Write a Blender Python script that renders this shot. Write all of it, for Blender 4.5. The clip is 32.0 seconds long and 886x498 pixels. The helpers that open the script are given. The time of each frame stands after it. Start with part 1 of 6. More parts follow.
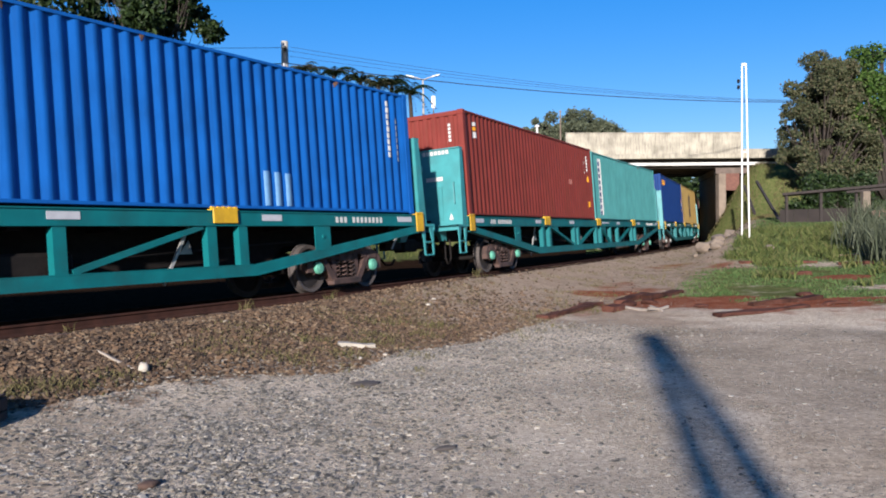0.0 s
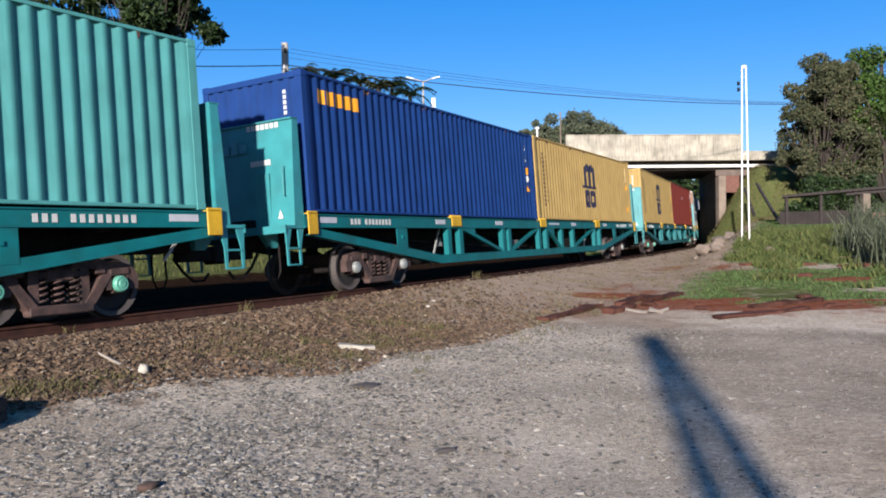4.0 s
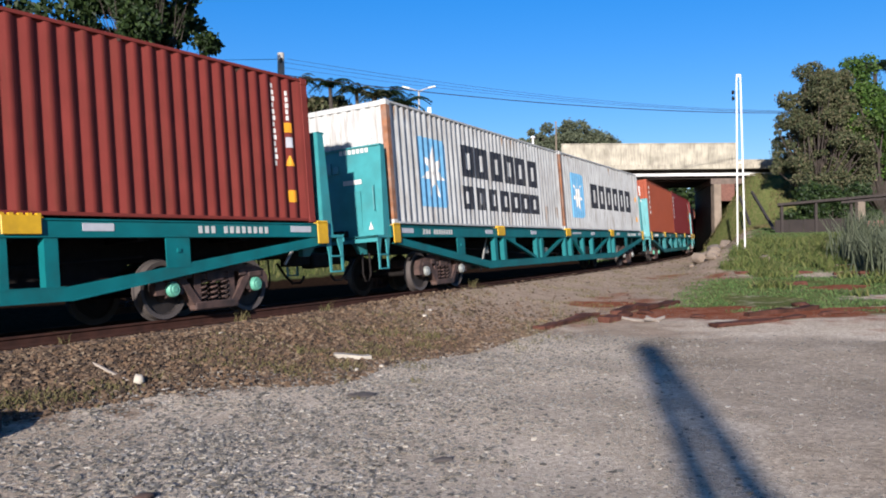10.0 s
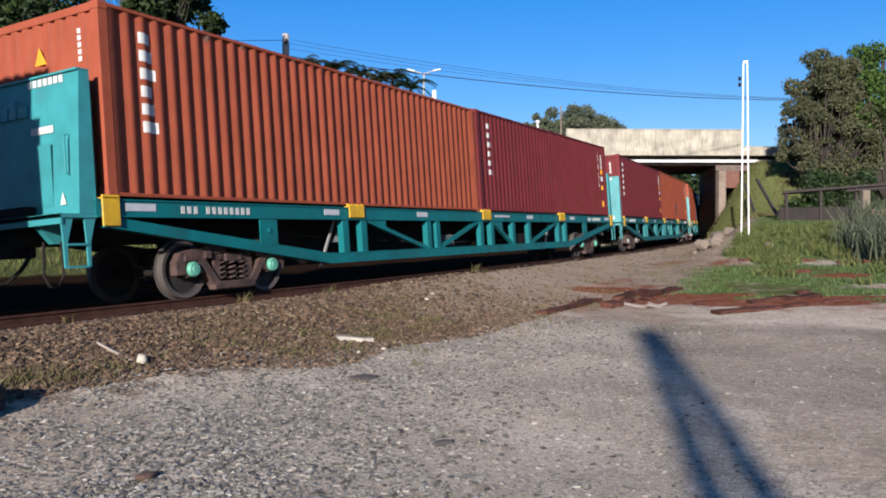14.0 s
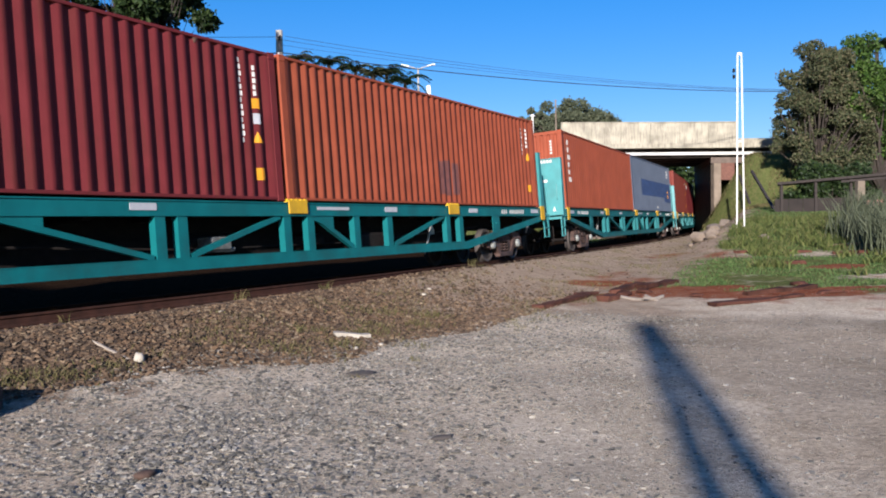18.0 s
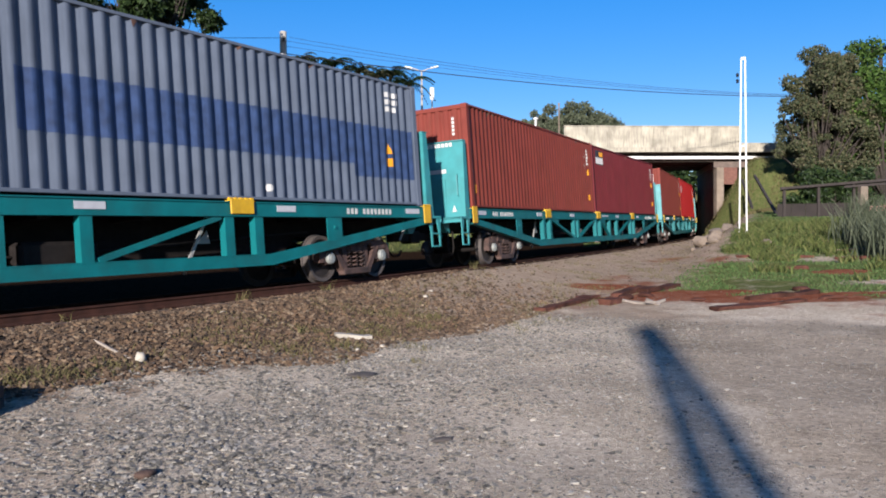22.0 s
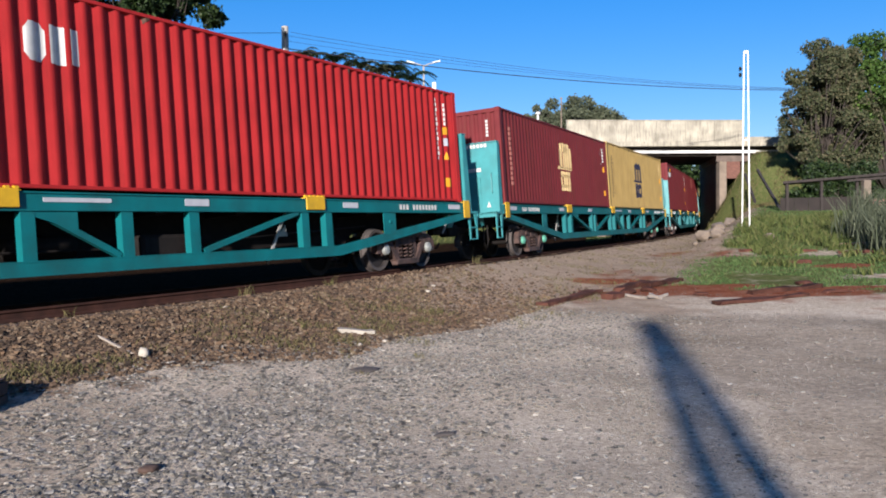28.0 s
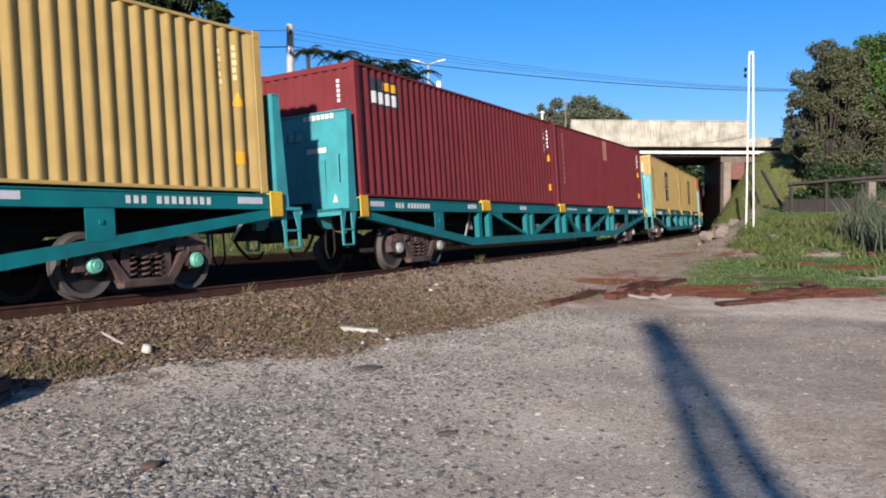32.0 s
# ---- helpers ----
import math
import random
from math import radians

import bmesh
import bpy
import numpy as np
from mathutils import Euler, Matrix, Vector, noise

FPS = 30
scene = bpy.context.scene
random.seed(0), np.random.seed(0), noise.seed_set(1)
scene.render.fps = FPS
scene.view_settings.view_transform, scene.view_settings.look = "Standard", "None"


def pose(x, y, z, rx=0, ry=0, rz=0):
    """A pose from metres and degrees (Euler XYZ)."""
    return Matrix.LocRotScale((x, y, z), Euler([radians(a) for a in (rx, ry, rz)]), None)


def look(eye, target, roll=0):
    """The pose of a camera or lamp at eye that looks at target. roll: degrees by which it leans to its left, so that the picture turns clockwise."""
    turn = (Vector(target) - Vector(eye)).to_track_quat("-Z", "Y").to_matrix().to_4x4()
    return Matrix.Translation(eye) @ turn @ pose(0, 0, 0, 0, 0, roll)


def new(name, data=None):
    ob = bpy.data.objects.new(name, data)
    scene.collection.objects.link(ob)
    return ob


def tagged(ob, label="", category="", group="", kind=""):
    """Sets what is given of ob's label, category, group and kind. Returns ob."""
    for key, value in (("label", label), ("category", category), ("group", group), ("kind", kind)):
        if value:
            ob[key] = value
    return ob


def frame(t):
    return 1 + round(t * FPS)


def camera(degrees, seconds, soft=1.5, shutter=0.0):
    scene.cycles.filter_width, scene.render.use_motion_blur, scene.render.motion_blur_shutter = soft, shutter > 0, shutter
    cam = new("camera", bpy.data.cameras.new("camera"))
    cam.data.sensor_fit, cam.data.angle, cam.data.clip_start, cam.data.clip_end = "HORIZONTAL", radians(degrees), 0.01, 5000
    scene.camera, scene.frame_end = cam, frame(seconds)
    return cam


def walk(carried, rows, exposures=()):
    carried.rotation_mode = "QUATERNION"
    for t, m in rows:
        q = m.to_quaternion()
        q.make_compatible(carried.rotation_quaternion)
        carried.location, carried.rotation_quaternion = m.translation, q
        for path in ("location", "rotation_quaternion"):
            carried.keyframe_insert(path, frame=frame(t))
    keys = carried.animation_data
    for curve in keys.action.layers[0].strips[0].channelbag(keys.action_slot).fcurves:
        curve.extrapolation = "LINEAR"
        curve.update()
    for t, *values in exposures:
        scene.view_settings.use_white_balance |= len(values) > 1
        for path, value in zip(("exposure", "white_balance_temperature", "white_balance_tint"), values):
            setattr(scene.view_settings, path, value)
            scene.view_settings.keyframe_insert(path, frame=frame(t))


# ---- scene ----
EYE = (0.0, 0.0, 1.65)
RAIL_Z = 0.513
CANT = 3.67
WAGON_PITCH = 27.187
FLOOR = 1.55


def smooth(a, b, x):
    k = min(1.0, max(0.0, (x - a) / (b - a)))
    return k * k * (3 - 2 * k)


# ---- camera ----
LOOK = [
    (0.0, 88.96, 0.99, -0.028), (0.5, 88.691, 1.088, -0.081), (1.0, 88.689, 1.477, -0.184), (1.5, 88.335, 1.451, -0.29),
    (2.0, 88.364, 1.124, -0.264), (2.5, 88.587, 0.874, -0.166), (3.0, 88.731, 1.026, -0.025), (3.5, 88.899, 0.93, -0.039),
    (5.5, 89.846, 1.166, 0.161), (6.0, 90.073, 1.368, 0.144), (6.5, 90.008, 1.334, 0.008), (7.0, 89.816, 0.967, -0.044),
    (7.5, 89.77, 1.176, 0.094), (8.0, 89.626, 1.494, 0.108), (8.5, 89.597, 1.578, -0.056), (9.0, 89.677, 1.458, -0.146),
    (9.5, 89.787, 1.413, -0.253), (10.0, 89.728, 1.096, -0.3), (10.5, 89.568, 0.807, -0.365), (11.0, 89.452, 0.871, -0.486),
    (11.5, 89.195, 0.943, -0.283), (12.0, 88.967, 1.034, -0.284), (12.5, 88.801, 0.864, -0.321), (13.0, 88.58, 0.735, -0.209),
    (13.5, 88.482, 0.739, -0.119), (14.0, 88.585, 0.429, -0.067), (14.5, 88.664, 0.631, -0.053), (16.5, 88.386, 0.689, -0.252),
    (17.0, 88.184, 0.882, -0.193), (17.5, 88.171, 1.066, -0.237), (18.0, 88.24, 1.054, -0.349), (18.5, 88.125, 0.873, -0.36),
    (19.0, 88.119, 0.812, -0.358), (19.5, 87.996, 0.825, -0.386), (20.0, 88.074, 0.868, -0.514), (20.5, 88.399, 0.925, -0.493),
    (21.0, 88.273, 0.896, -0.401), (21.5, 88.324, 0.861, -0.384), (22.0, 88.39, 0.584, -0.193), (22.5, 88.05, 0.406, -0.251),
    (23.0, 88.069, 0.597, -0.302), (23.5, 88.139, 0.716, -0.229), (24.0, 88.132, 0.518, -0.146), (24.5, 88.159, 0.603, -0.17),
    (25.0, 88.288, 0.554, -0.104), (25.5, 88.437, 0.481, -0.252), (27.5, 88.07, 0.728, -0.063), (28.0, 88.03, 0.715, -0.025),
    (28.5, 88.046, 0.921, 0.057), (29.0, 88.286, 0.889, -0.061), (29.5, 88.321, 0.726, -0.13), (30.0, 88.153, 0.619, -0.095),
    (30.5, 88.052, 0.735, -0.09), (31.0, 88.157, 0.433, 0.0), (31.5, 88.002, 0.416, 0.112), (32.0, 87.955, 0.312, 0.225),
]
cam = camera(57.21, 32.0, soft=1.9)
LEVEL = 1.16
walk(cam, [(t, pose(*EYE, a, b, c)) for t, a, b, c in LOOK], exposures=[(t, LEVEL - dip, 6350, 16) for t, dip in ((0.0, 0.0), (10.0, 0.0), (11.0, 0.12), (13.0, 0.12), (15.0, 0.0), (32.0, 0.0))])

# ---- sky and sun ----
SUN_HEADING, SUN_HEIGHT = radians(79.6), radians(16.0)
world = bpy.data.worlds.new("sky")
scene.world = world
world.use_nodes = True
wn = world.node_tree.nodes
sky = wn.new("ShaderNodeTexSky")
sky.sky_type, sky.sun_disc = "NISHITA", False
sky.sun_elevation, sky.sun_rotation = SUN_HEIGHT, radians(189.5)
sky.air_density, sky.dust_density, sky.ozone_density = 1.0, 0.7, 5.0
tone = wn.new("ShaderNodeHueSaturation")
tone.inputs["Hue"].default_value, tone.inputs["Saturation"].default_value = 0.514, 1.5
even = wn.new("ShaderNodeGamma")
even.inputs["Gamma"].default_value = 0.7
world.node_tree.links.new(sky.outputs[0], even.inputs["Color"])
world.node_tree.links.new(even.outputs[0], tone.inputs["Color"])
world.node_tree.links.new(tone.outputs[0], wn["Background"].inputs[0])
wn["Background"].inputs[1].default_value = 0.12
sun = new("sun", bpy.data.lights.new("sun", "SUN"))
sun.data.energy, sun.data.angle, sun.data.color = 5.0, radians(1.3), (1.0, 0.935, 0.84)
sun.matrix_world = look((0, 0, 60), (60 * math.cos(SUN_HEADING), 60 * math.sin(SUN_HEADING), 60 - 60 * math.tan(SUN_HEIGHT)))


# ---- the line of the track ----
STEP = 0.5
S_LOW, S_HIGH = -420.0, 460.0


def bend(s):
    if s < -45:
        return 0.0
    return max(0.0, 0.003470 - 2.345e-5 * s)


def lay_line():
    heading, x, y = 1.06950, -1.969, 18.596
    ahead, back = [(0.0, x, y, heading)], []
    s, h = 0.0, heading
    while s < S_HIGH:
        h2 = h + bend(s + STEP / 2) * STEP
        x, y = x + math.cos((h + h2) / 2) * STEP, y + math.sin((h + h2) / 2) * STEP
        s, h = s + STEP, h2
        ahead.append((s, x, y, h))
    s, h, x, y = 0.0, heading, -1.969, 18.596
    while s > S_LOW:
        h2 = h - bend(s - STEP / 2) * STEP
        x, y = x - math.cos((h + h2) / 2) * STEP, y - math.sin((h + h2) / 2) * STEP
        s, h = s - STEP, h2
        back.append((s, x, y, h))
    return np.array(back[::-1] + ahead)


LINE = lay_line()


def on_line(s):
    return tuple(float(np.interp(s, LINE[:, 0], LINE[:, k])) for k in (1, 2, 3))


def beside(s, off, z=0.0):
    """A point off metres to the camera's side of the track's centre."""
    x, y, h = on_line(s)
    return Vector((x + math.sin(h) * off, y - math.cos(h) * off, z))


def off_line(x, y):
    """How far along the track and how far to the camera's side of it a place lies."""
    d = (LINE[:, 1] - x) ** 2 + (LINE[:, 2] - y) ** 2
    i = int(np.argmin(d))
    s, lx, ly, h = LINE[i]
    dx, dy = x - lx, y - ly
    return s + dx * math.cos(h) + dy * math.sin(h), dx * math.sin(h) - dy * math.cos(h)


def travelled(t):
    k = t - 16
    return -148.984 - 8.75569 * k - 0.004124 * k * k + 0.0003941 * k ** 3


PIVOT = 9.70
SLACK = {0: -0.08, 2: -0.18, 4: 0.02, 5: 0.17, 6: -0.03, 7: 0.08}


def station(number, t):
    """Where a wagon's middle stands on the line, with the play of its couplings."""
    return travelled(t) + number * WAGON_PITCH + SLACK.get(number, 0.0)


def wagon_pose(number, t):
    s = station(number, t)
    a, b = on_line(s - PIVOT), on_line(s + PIVOT)
    return pose((a[0] + b[0]) / 2, (a[1] + b[1]) / 2, RAIL_Z, 0, 0, math.degrees(math.atan2(b[1] - a[1], b[0] - a[0]))) @ pose(0, 0, 0, -CANT)


def bogie_turn(number, x, t):
    """How far a bogie swings under its wagon to follow the bend, in degrees."""
    s = station(number, t)
    a, b = on_line(s - PIVOT), on_line(s + PIVOT)
    return math.degrees(on_line(s + x)[2] - math.atan2(b[1] - a[1], b[0] - a[0]))


# ---- the road over the railway ----
BRIDGE = Vector((9.34, 60.8, 0))
ALONG = Vector((0.9949, 0.1006, 0)).normalized()
ACROSS = Vector((-ALONG.y, ALONG.x, 0))


def road_place(q, p, z):
    """q along the road from the parapet's end, p away from the camera's side."""
    v = BRIDGE + ALONG * q + ACROSS * p
    return Vector((v.x, v.y, z))


# ---- the lie of the land ----
def land(x, y):
    s, off = off_line(x, y)
    r = math.hypot(x, y)
    z = 0.033 * max(0.0, min(r, 60.0) - 15) * smooth(-20, 10, y) * (0.35 + 0.65 * smooth(2.5, 7, off))
    z += (0.085 * max(0.0, min(r, 36.0) - 28.5) + 0.02 * max(0.0, min(r, 56.0) - 36)) * smooth(8, 12, x) * smooth(3.0, 5.5, off)
    if off < 0:
        z = 0.25 + 1.9 * smooth(4, 22, -off)
    bed = 0.325 + 0.064 * max(-1.8, min(1.8, off))
    a = abs(off)
    z = bed + (z - bed) * smooth(1.5, 5.2 if off > 0 else 3.5, a)
    if 0.6 < off < 3:
        z += 0.13 * smooth(-4, 2, s) * smooth(0.7, 1.15, off) * smooth(3.0, 1.6, off)
    v = Vector((x, y, 0)) - BRIDGE
    q, p = v.dot(ALONG), v.dot(ACROSS)
    skew = q - 0.3 * max(0.0, min(p, 11.0))
    if p < 0.3:
        end = max(0.0, min(1.0, 0.5 + (q - 12.4) * 0.24))
    else:
        end = smooth(12.2, 12.5, skew) * max(0.5, min(1.0, 0.5 + (skew - 12.4) * 0.24))
    end = max(end, smooth(-5.0, -10.0, q))
    side = max(0.0, -p - 1.2, p - 12.5)
    bank = (6.5 - side / 1.7) * end
    z = max(z, bank)
    z += 0.05 * noise.noise(Vector((x * 0.35, y * 0.35, 0))) * smooth(2.0, 4.5, a) + 0.02 * noise.noise(Vector((x * 1.3, y * 1.3, 3))) * smooth(1.6, 2.5, a)
    return z


# ---- materials ----
def material(name, base, rough=0.7, metal=0.0, vary=0.15, grain=8.0, dirt=None, dirt_amount=0.0, bump=0.0, bump_scale=40.0, spec=0.5, random_part=False, streak=False):
    m = bpy.data.materials.new(name)
    m.use_nodes = True
    n, l = m.node_tree.nodes, m.node_tree.links
    p = n["Principled BSDF"]
    p.inputs["Roughness"].default_value, p.inputs["Metallic"].default_value = rough, metal
    p.inputs["Specular IOR Level"].default_value = spec
    co = n.new("ShaderNodeTexCoord")
    t = n.new("ShaderNodeTexNoise")
    t.inputs["Scale"].default_value, t.inputs["Detail"].default_value = grain, 6
    l.new(co.outputs["Object"], t.inputs["Vector"])
    r = n.new("ShaderNodeValToRGB")
    lo, hi = [c * (1 - vary) for c in base], [min(1, c * (1 + vary)) for c in base]
    r.color_ramp.elements[0].position, r.color_ramp.elements[1].position = 0.3, 0.7
    r.color_ramp.elements[0].color, r.color_ramp.elements[1].color = (*lo, 1), (*hi, 1)
    l.new(t.outputs["Fac"], r.inputs["Fac"])
    out = r.outputs["Color"]
    if random_part:
        info = n.new("ShaderNodeObjectInfo")
        hsv = n.new("ShaderNodeHueSaturation")
        mr = n.new("ShaderNodeMapRange")
        mr.inputs["To Min"].default_value, mr.inputs["To Max"].default_value = 0.75, 1.2
        l.new(info.outputs["Random"], mr.inputs["Value"])
        l.new(mr.outputs[0], hsv.inputs["Value"])
        l.new(out, hsv.inputs["Color"])
        out = hsv.outputs["Color"]
    if dirt:
        t2 = n.new("ShaderNodeTexNoise")
        t2.inputs["Scale"].default_value, t2.inputs["Detail"].default_value, t2.inputs["Roughness"].default_value = (1.0 if streak else grain * 0.35), 8, 0.65
        if streak:
            mp = n.new("ShaderNodeMapping")
            mp.inputs["Scale"].default_value = (9.0, 9.0, 0.9)
            l.new(co.outputs["Object"], mp.inputs["Vector"])
            l.new(mp.outputs[0], t2.inputs["Vector"])
        else:
            l.new(co.outputs["Object"], t2.inputs["Vector"])
        r2 = n.new("ShaderNodeValToRGB")
        r2.color_ramp.elements[0].position, r2.color_ramp.elements[1].position = 0.48, 0.72
        r2.color_ramp.elements[0].color, r2.color_ramp.elements[1].color = (0, 0, 0, 1), (dirt_amount,) * 3 + (1,)
        l.new(t2.outputs["Fac"], r2.inputs["Fac"])
        mx = n.new("ShaderNodeMix")
        mx.data_type = "RGBA"
        l.new(r2.outputs["Color"], mx.inputs["Factor"])
        l.new(out, mx.inputs[6])
        mx.inputs[7].default_value = (*dirt, 1)
        out = mx.outputs[2]
    l.new(out, p.inputs["Base Color"])
    if bump:
        t3 = n.new("ShaderNodeTexNoise")
        t3.inputs["Scale"].default_value, t3.inputs["Detail"].default_value = bump_scale, 6
        l.new(co.outputs["Object"], t3.inputs["Vector"])
        b = n.new("ShaderNodeBump")
        b.inputs["Strength"].default_value, b.inputs["Distance"].default_value = bump, 0.02
        l.new(t3.outputs["Fac"], b.inputs["Height"])
        l.new(b.outputs[0], p.inputs["Normal"])
    return m


def island_material(name, colours, rough=0.9, translucent=0.0):
    """Each loose piece of the mesh takes one of the colours."""
    m = bpy.data.materials.new(name)
    m.use_nodes = True
    n, l = m.node_tree.nodes, m.node_tree.links
    p = n["Principled BSDF"]
    p.inputs["Roughness"].default_value = rough
    p.inputs["Specular IOR Level"].default_value = 0.3
    g = n.new("ShaderNodeNewGeometry")
    r = n.new("ShaderNodeValToRGB")
    while len(r.color_ramp.elements) < len(colours):
        r.color_ramp.elements.new(0.5)
    for i, c in enumerate(colours):
        r.color_ramp.elements[i].position = i / (len(colours) - 1)
        r.color_ramp.elements[i].color = (*c, 1)
    l.new(g.outputs["Random Per Island"], r.inputs["Fac"])
    l.new(r.outputs["Color"], p.inputs["Base Color"])
    if translucent:
        tr = n.new("ShaderNodeBsdfTranslucent")
        l.new(r.outputs["Color"], tr.inputs["Color"])
        mx = n.new("ShaderNodeMixShader")
        mx.inputs[0].default_value = translucent
        l.new(p.outputs[0], mx.inputs[1])
        l.new(tr.outputs[0], mx.inputs[2])
        l.new(mx.outputs[0], n["Material Output"].inputs["Surface"])
    return m


RUST = (0.062, 0.0279, 0.0155)
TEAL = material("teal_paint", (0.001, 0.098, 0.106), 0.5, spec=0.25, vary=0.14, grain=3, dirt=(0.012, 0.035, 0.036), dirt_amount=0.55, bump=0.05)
# Lighter mix of the teal for end walls, platforms and ladders.
TEAL_LIGHT = material("pale_teal_paint", (0.02108, 0.1739, 0.1845), 0.5, vary=0.15, grain=3, dirt=(0.03689, 0.08959, 0.08959), dirt_amount=0.5, bump=0.06)
DULL_TEAL = material("pale_teal_marking", (0.06, 0.22, 0.25), 0.6, vary=0.15)
YELLOW = material("yellow_paint", (0.4464, 0.2604, 0.0062), 0.5, vary=0.12, dirt=(0.124, 0.0744, 0.0186), dirt_amount=0.4)
# Oily steel, made near-black so the underframe's shade is in the colour.
DARK_STEEL = material("oily_shade_toned_steel", (0.0099, 0.0081, 0.0074), 0.8, spec=0.15, vary=0.4, grain=6, bump=0.2)
# Rust whose near-black blotches paint in the shade over the bogies.
BOGIE_RUST_SHADE = material("rusty_cast_steel_with_shade", (0.0496, 0.0272, 0.0216), 0.8, vary=0.5, grain=7, dirt=(0.0048, 0.0032, 0.0032), dirt_amount=0.95, bump=0.3)
# Disc colour kept near-black to hold the side frame's shade.
WHEEL_STEEL = material("worn_wheel_steel_shaded", (0.012, 0.009, 0.008), 0.7, vary=0.3, grain=10)


def tone_wheel(m):
    """Bare steel rim toned as sunlit; the side frame's shade is painted into the disc."""
    n, l = m.node_tree.nodes, m.node_tree.links
    p = n["Principled BSDF"]
    old = p.inputs["Base Color"].links[0].from_socket
    co = n.new("ShaderNodeTexCoord")
    flat = n.new("ShaderNodeVectorMath")
    flat.operation = "MULTIPLY"
    flat.inputs[1].default_value = (1, 0, 1)
    far = n.new("ShaderNodeVectorMath")
    far.operation = "LENGTH"
    r = n.new("ShaderNodeMapRange")
    r.inputs["From Min"].default_value, r.inputs["From Max"].default_value = 0.375, 0.395
    mx = n.new("ShaderNodeMix")
    mx.data_type = "RGBA"
    mx.inputs[7].default_value = (0.05, 0.042, 0.038, 1)
    l.new(co.outputs["Object"], flat.inputs[0])
    l.new(flat.outputs[0], far.inputs[0])
    l.new(far.outputs["Value"], r.inputs["Value"])
    l.new(r.outputs[0], mx.inputs["Factor"])
    l.new(old, mx.inputs[6])
    l.new(mx.outputs[2], p.inputs["Base Color"])


tone_wheel(WHEEL_STEEL)
CAP_GREEN = material("green_bearing_paint", (0.0744, 0.2604, 0.186), 0.45, vary=0.2, dirt=(0.062, 0.0496, 0.0372), dirt_amount=0.5)
CAP_PALE = material("pale_bearing_metal", (0.248, 0.2604, 0.2418), 0.4, metal=0.3, vary=0.2, dirt=(0.062, 0.0496, 0.0372), dirt_amount=0.5)
GREY_STEEL = material("dull_grey_painted_steel", (0.09, 0.10, 0.10), 0.7, vary=0.4, grain=8, dirt=(0.02, 0.017, 0.015), dirt_amount=0.8)
GREY_ROD = material("grey_galvanised_rod", (0.2604, 0.2604, 0.248), 0.5, metal=0.3)
WHITE = material("white_marking", (0.4092, 0.4092, 0.3906), 0.6, vary=0.1, dirt=(0.186, 0.1736, 0.155), dirt_amount=0.4)
PLATE = material("pale_reflector_plate", (0.341, 0.3534, 0.372), 0.5, vary=0.1)
ORANGE = material("orange_label", (0.527, 0.2232, 0.0062), 0.6, vary=0.1)
NAVY = material("navy_marking", (0.0124, 0.0124, 0.031), 0.6, vary=0.2, dirt=(0.062, 0.0558, 0.0558), dirt_amount=0.3)
BLACK = material("black_marking", (0.0124, 0.0124, 0.0155), 0.6, vary=0.2, dirt=(0.093, 0.093, 0.093), dirt_amount=0.3)
CREAM = material("cream_marking", (0.4464, 0.3224, 0.1488), 0.6, vary=0.1)
SKYBLUE = material("light_blue_marking", (0.1054, 0.2852, 0.4464), 0.6, vary=0.1)
STEEL_BLUE = material("faded_dark_blue_paint", (0.0186, 0.0372, 0.093), 0.6, vary=0.35, grain=5)
FADED_RED = material("faded_red_patch", (0.2232, 0.0806, 0.062), 0.6, vary=0.15)
DARK_PATCH = material("dull_brown_patch", (0.0992, 0.0341, 0.0279), 0.6, vary=0.2)
FADED_INK = material("faded_brown_ink", (0.0465, 0.031, 0.0155), 0.6, vary=0.3)
PALE_INK = material("washed_out_brown_ink", (0.155, 0.0992, 0.031), 0.6, vary=0.3)
RUSTED = material("rusted_steel_post", (0.186, 0.0744, 0.031), 0.8, vary=0.3, grain=6, dirt=(0.1984, 0.186, 0.1674), dirt_amount=0.5)
BRICK_INFILL = material("dull_brick_infill", (0.1054, 0.0465, 0.0341), 0.9, vary=0.3)
RUST_SPOT = material("dark_rust_spot", (0.06, 0.028, 0.018), 0.9, vary=0.4, grain=14)
RUST_RUN = material("rust_run", (0.1488, 0.093, 0.0558), 0.8, vary=0.4, grain=12, dirt=(0.2232, 0.2046, 0.1798), dirt_amount=0.9)
BLUE_PATCH = material("pale_blue_patch", (0.0992, 0.2232, 0.3844), 0.6, vary=0.12)


def box_paint(name, base, dirt=RUST, amount=0.35):
    return material(name, base, 0.62, spec=0.12, vary=0.12, grain=1.6, dirt=dirt, dirt_amount=amount, bump=0.22, bump_scale=5, streak=True)


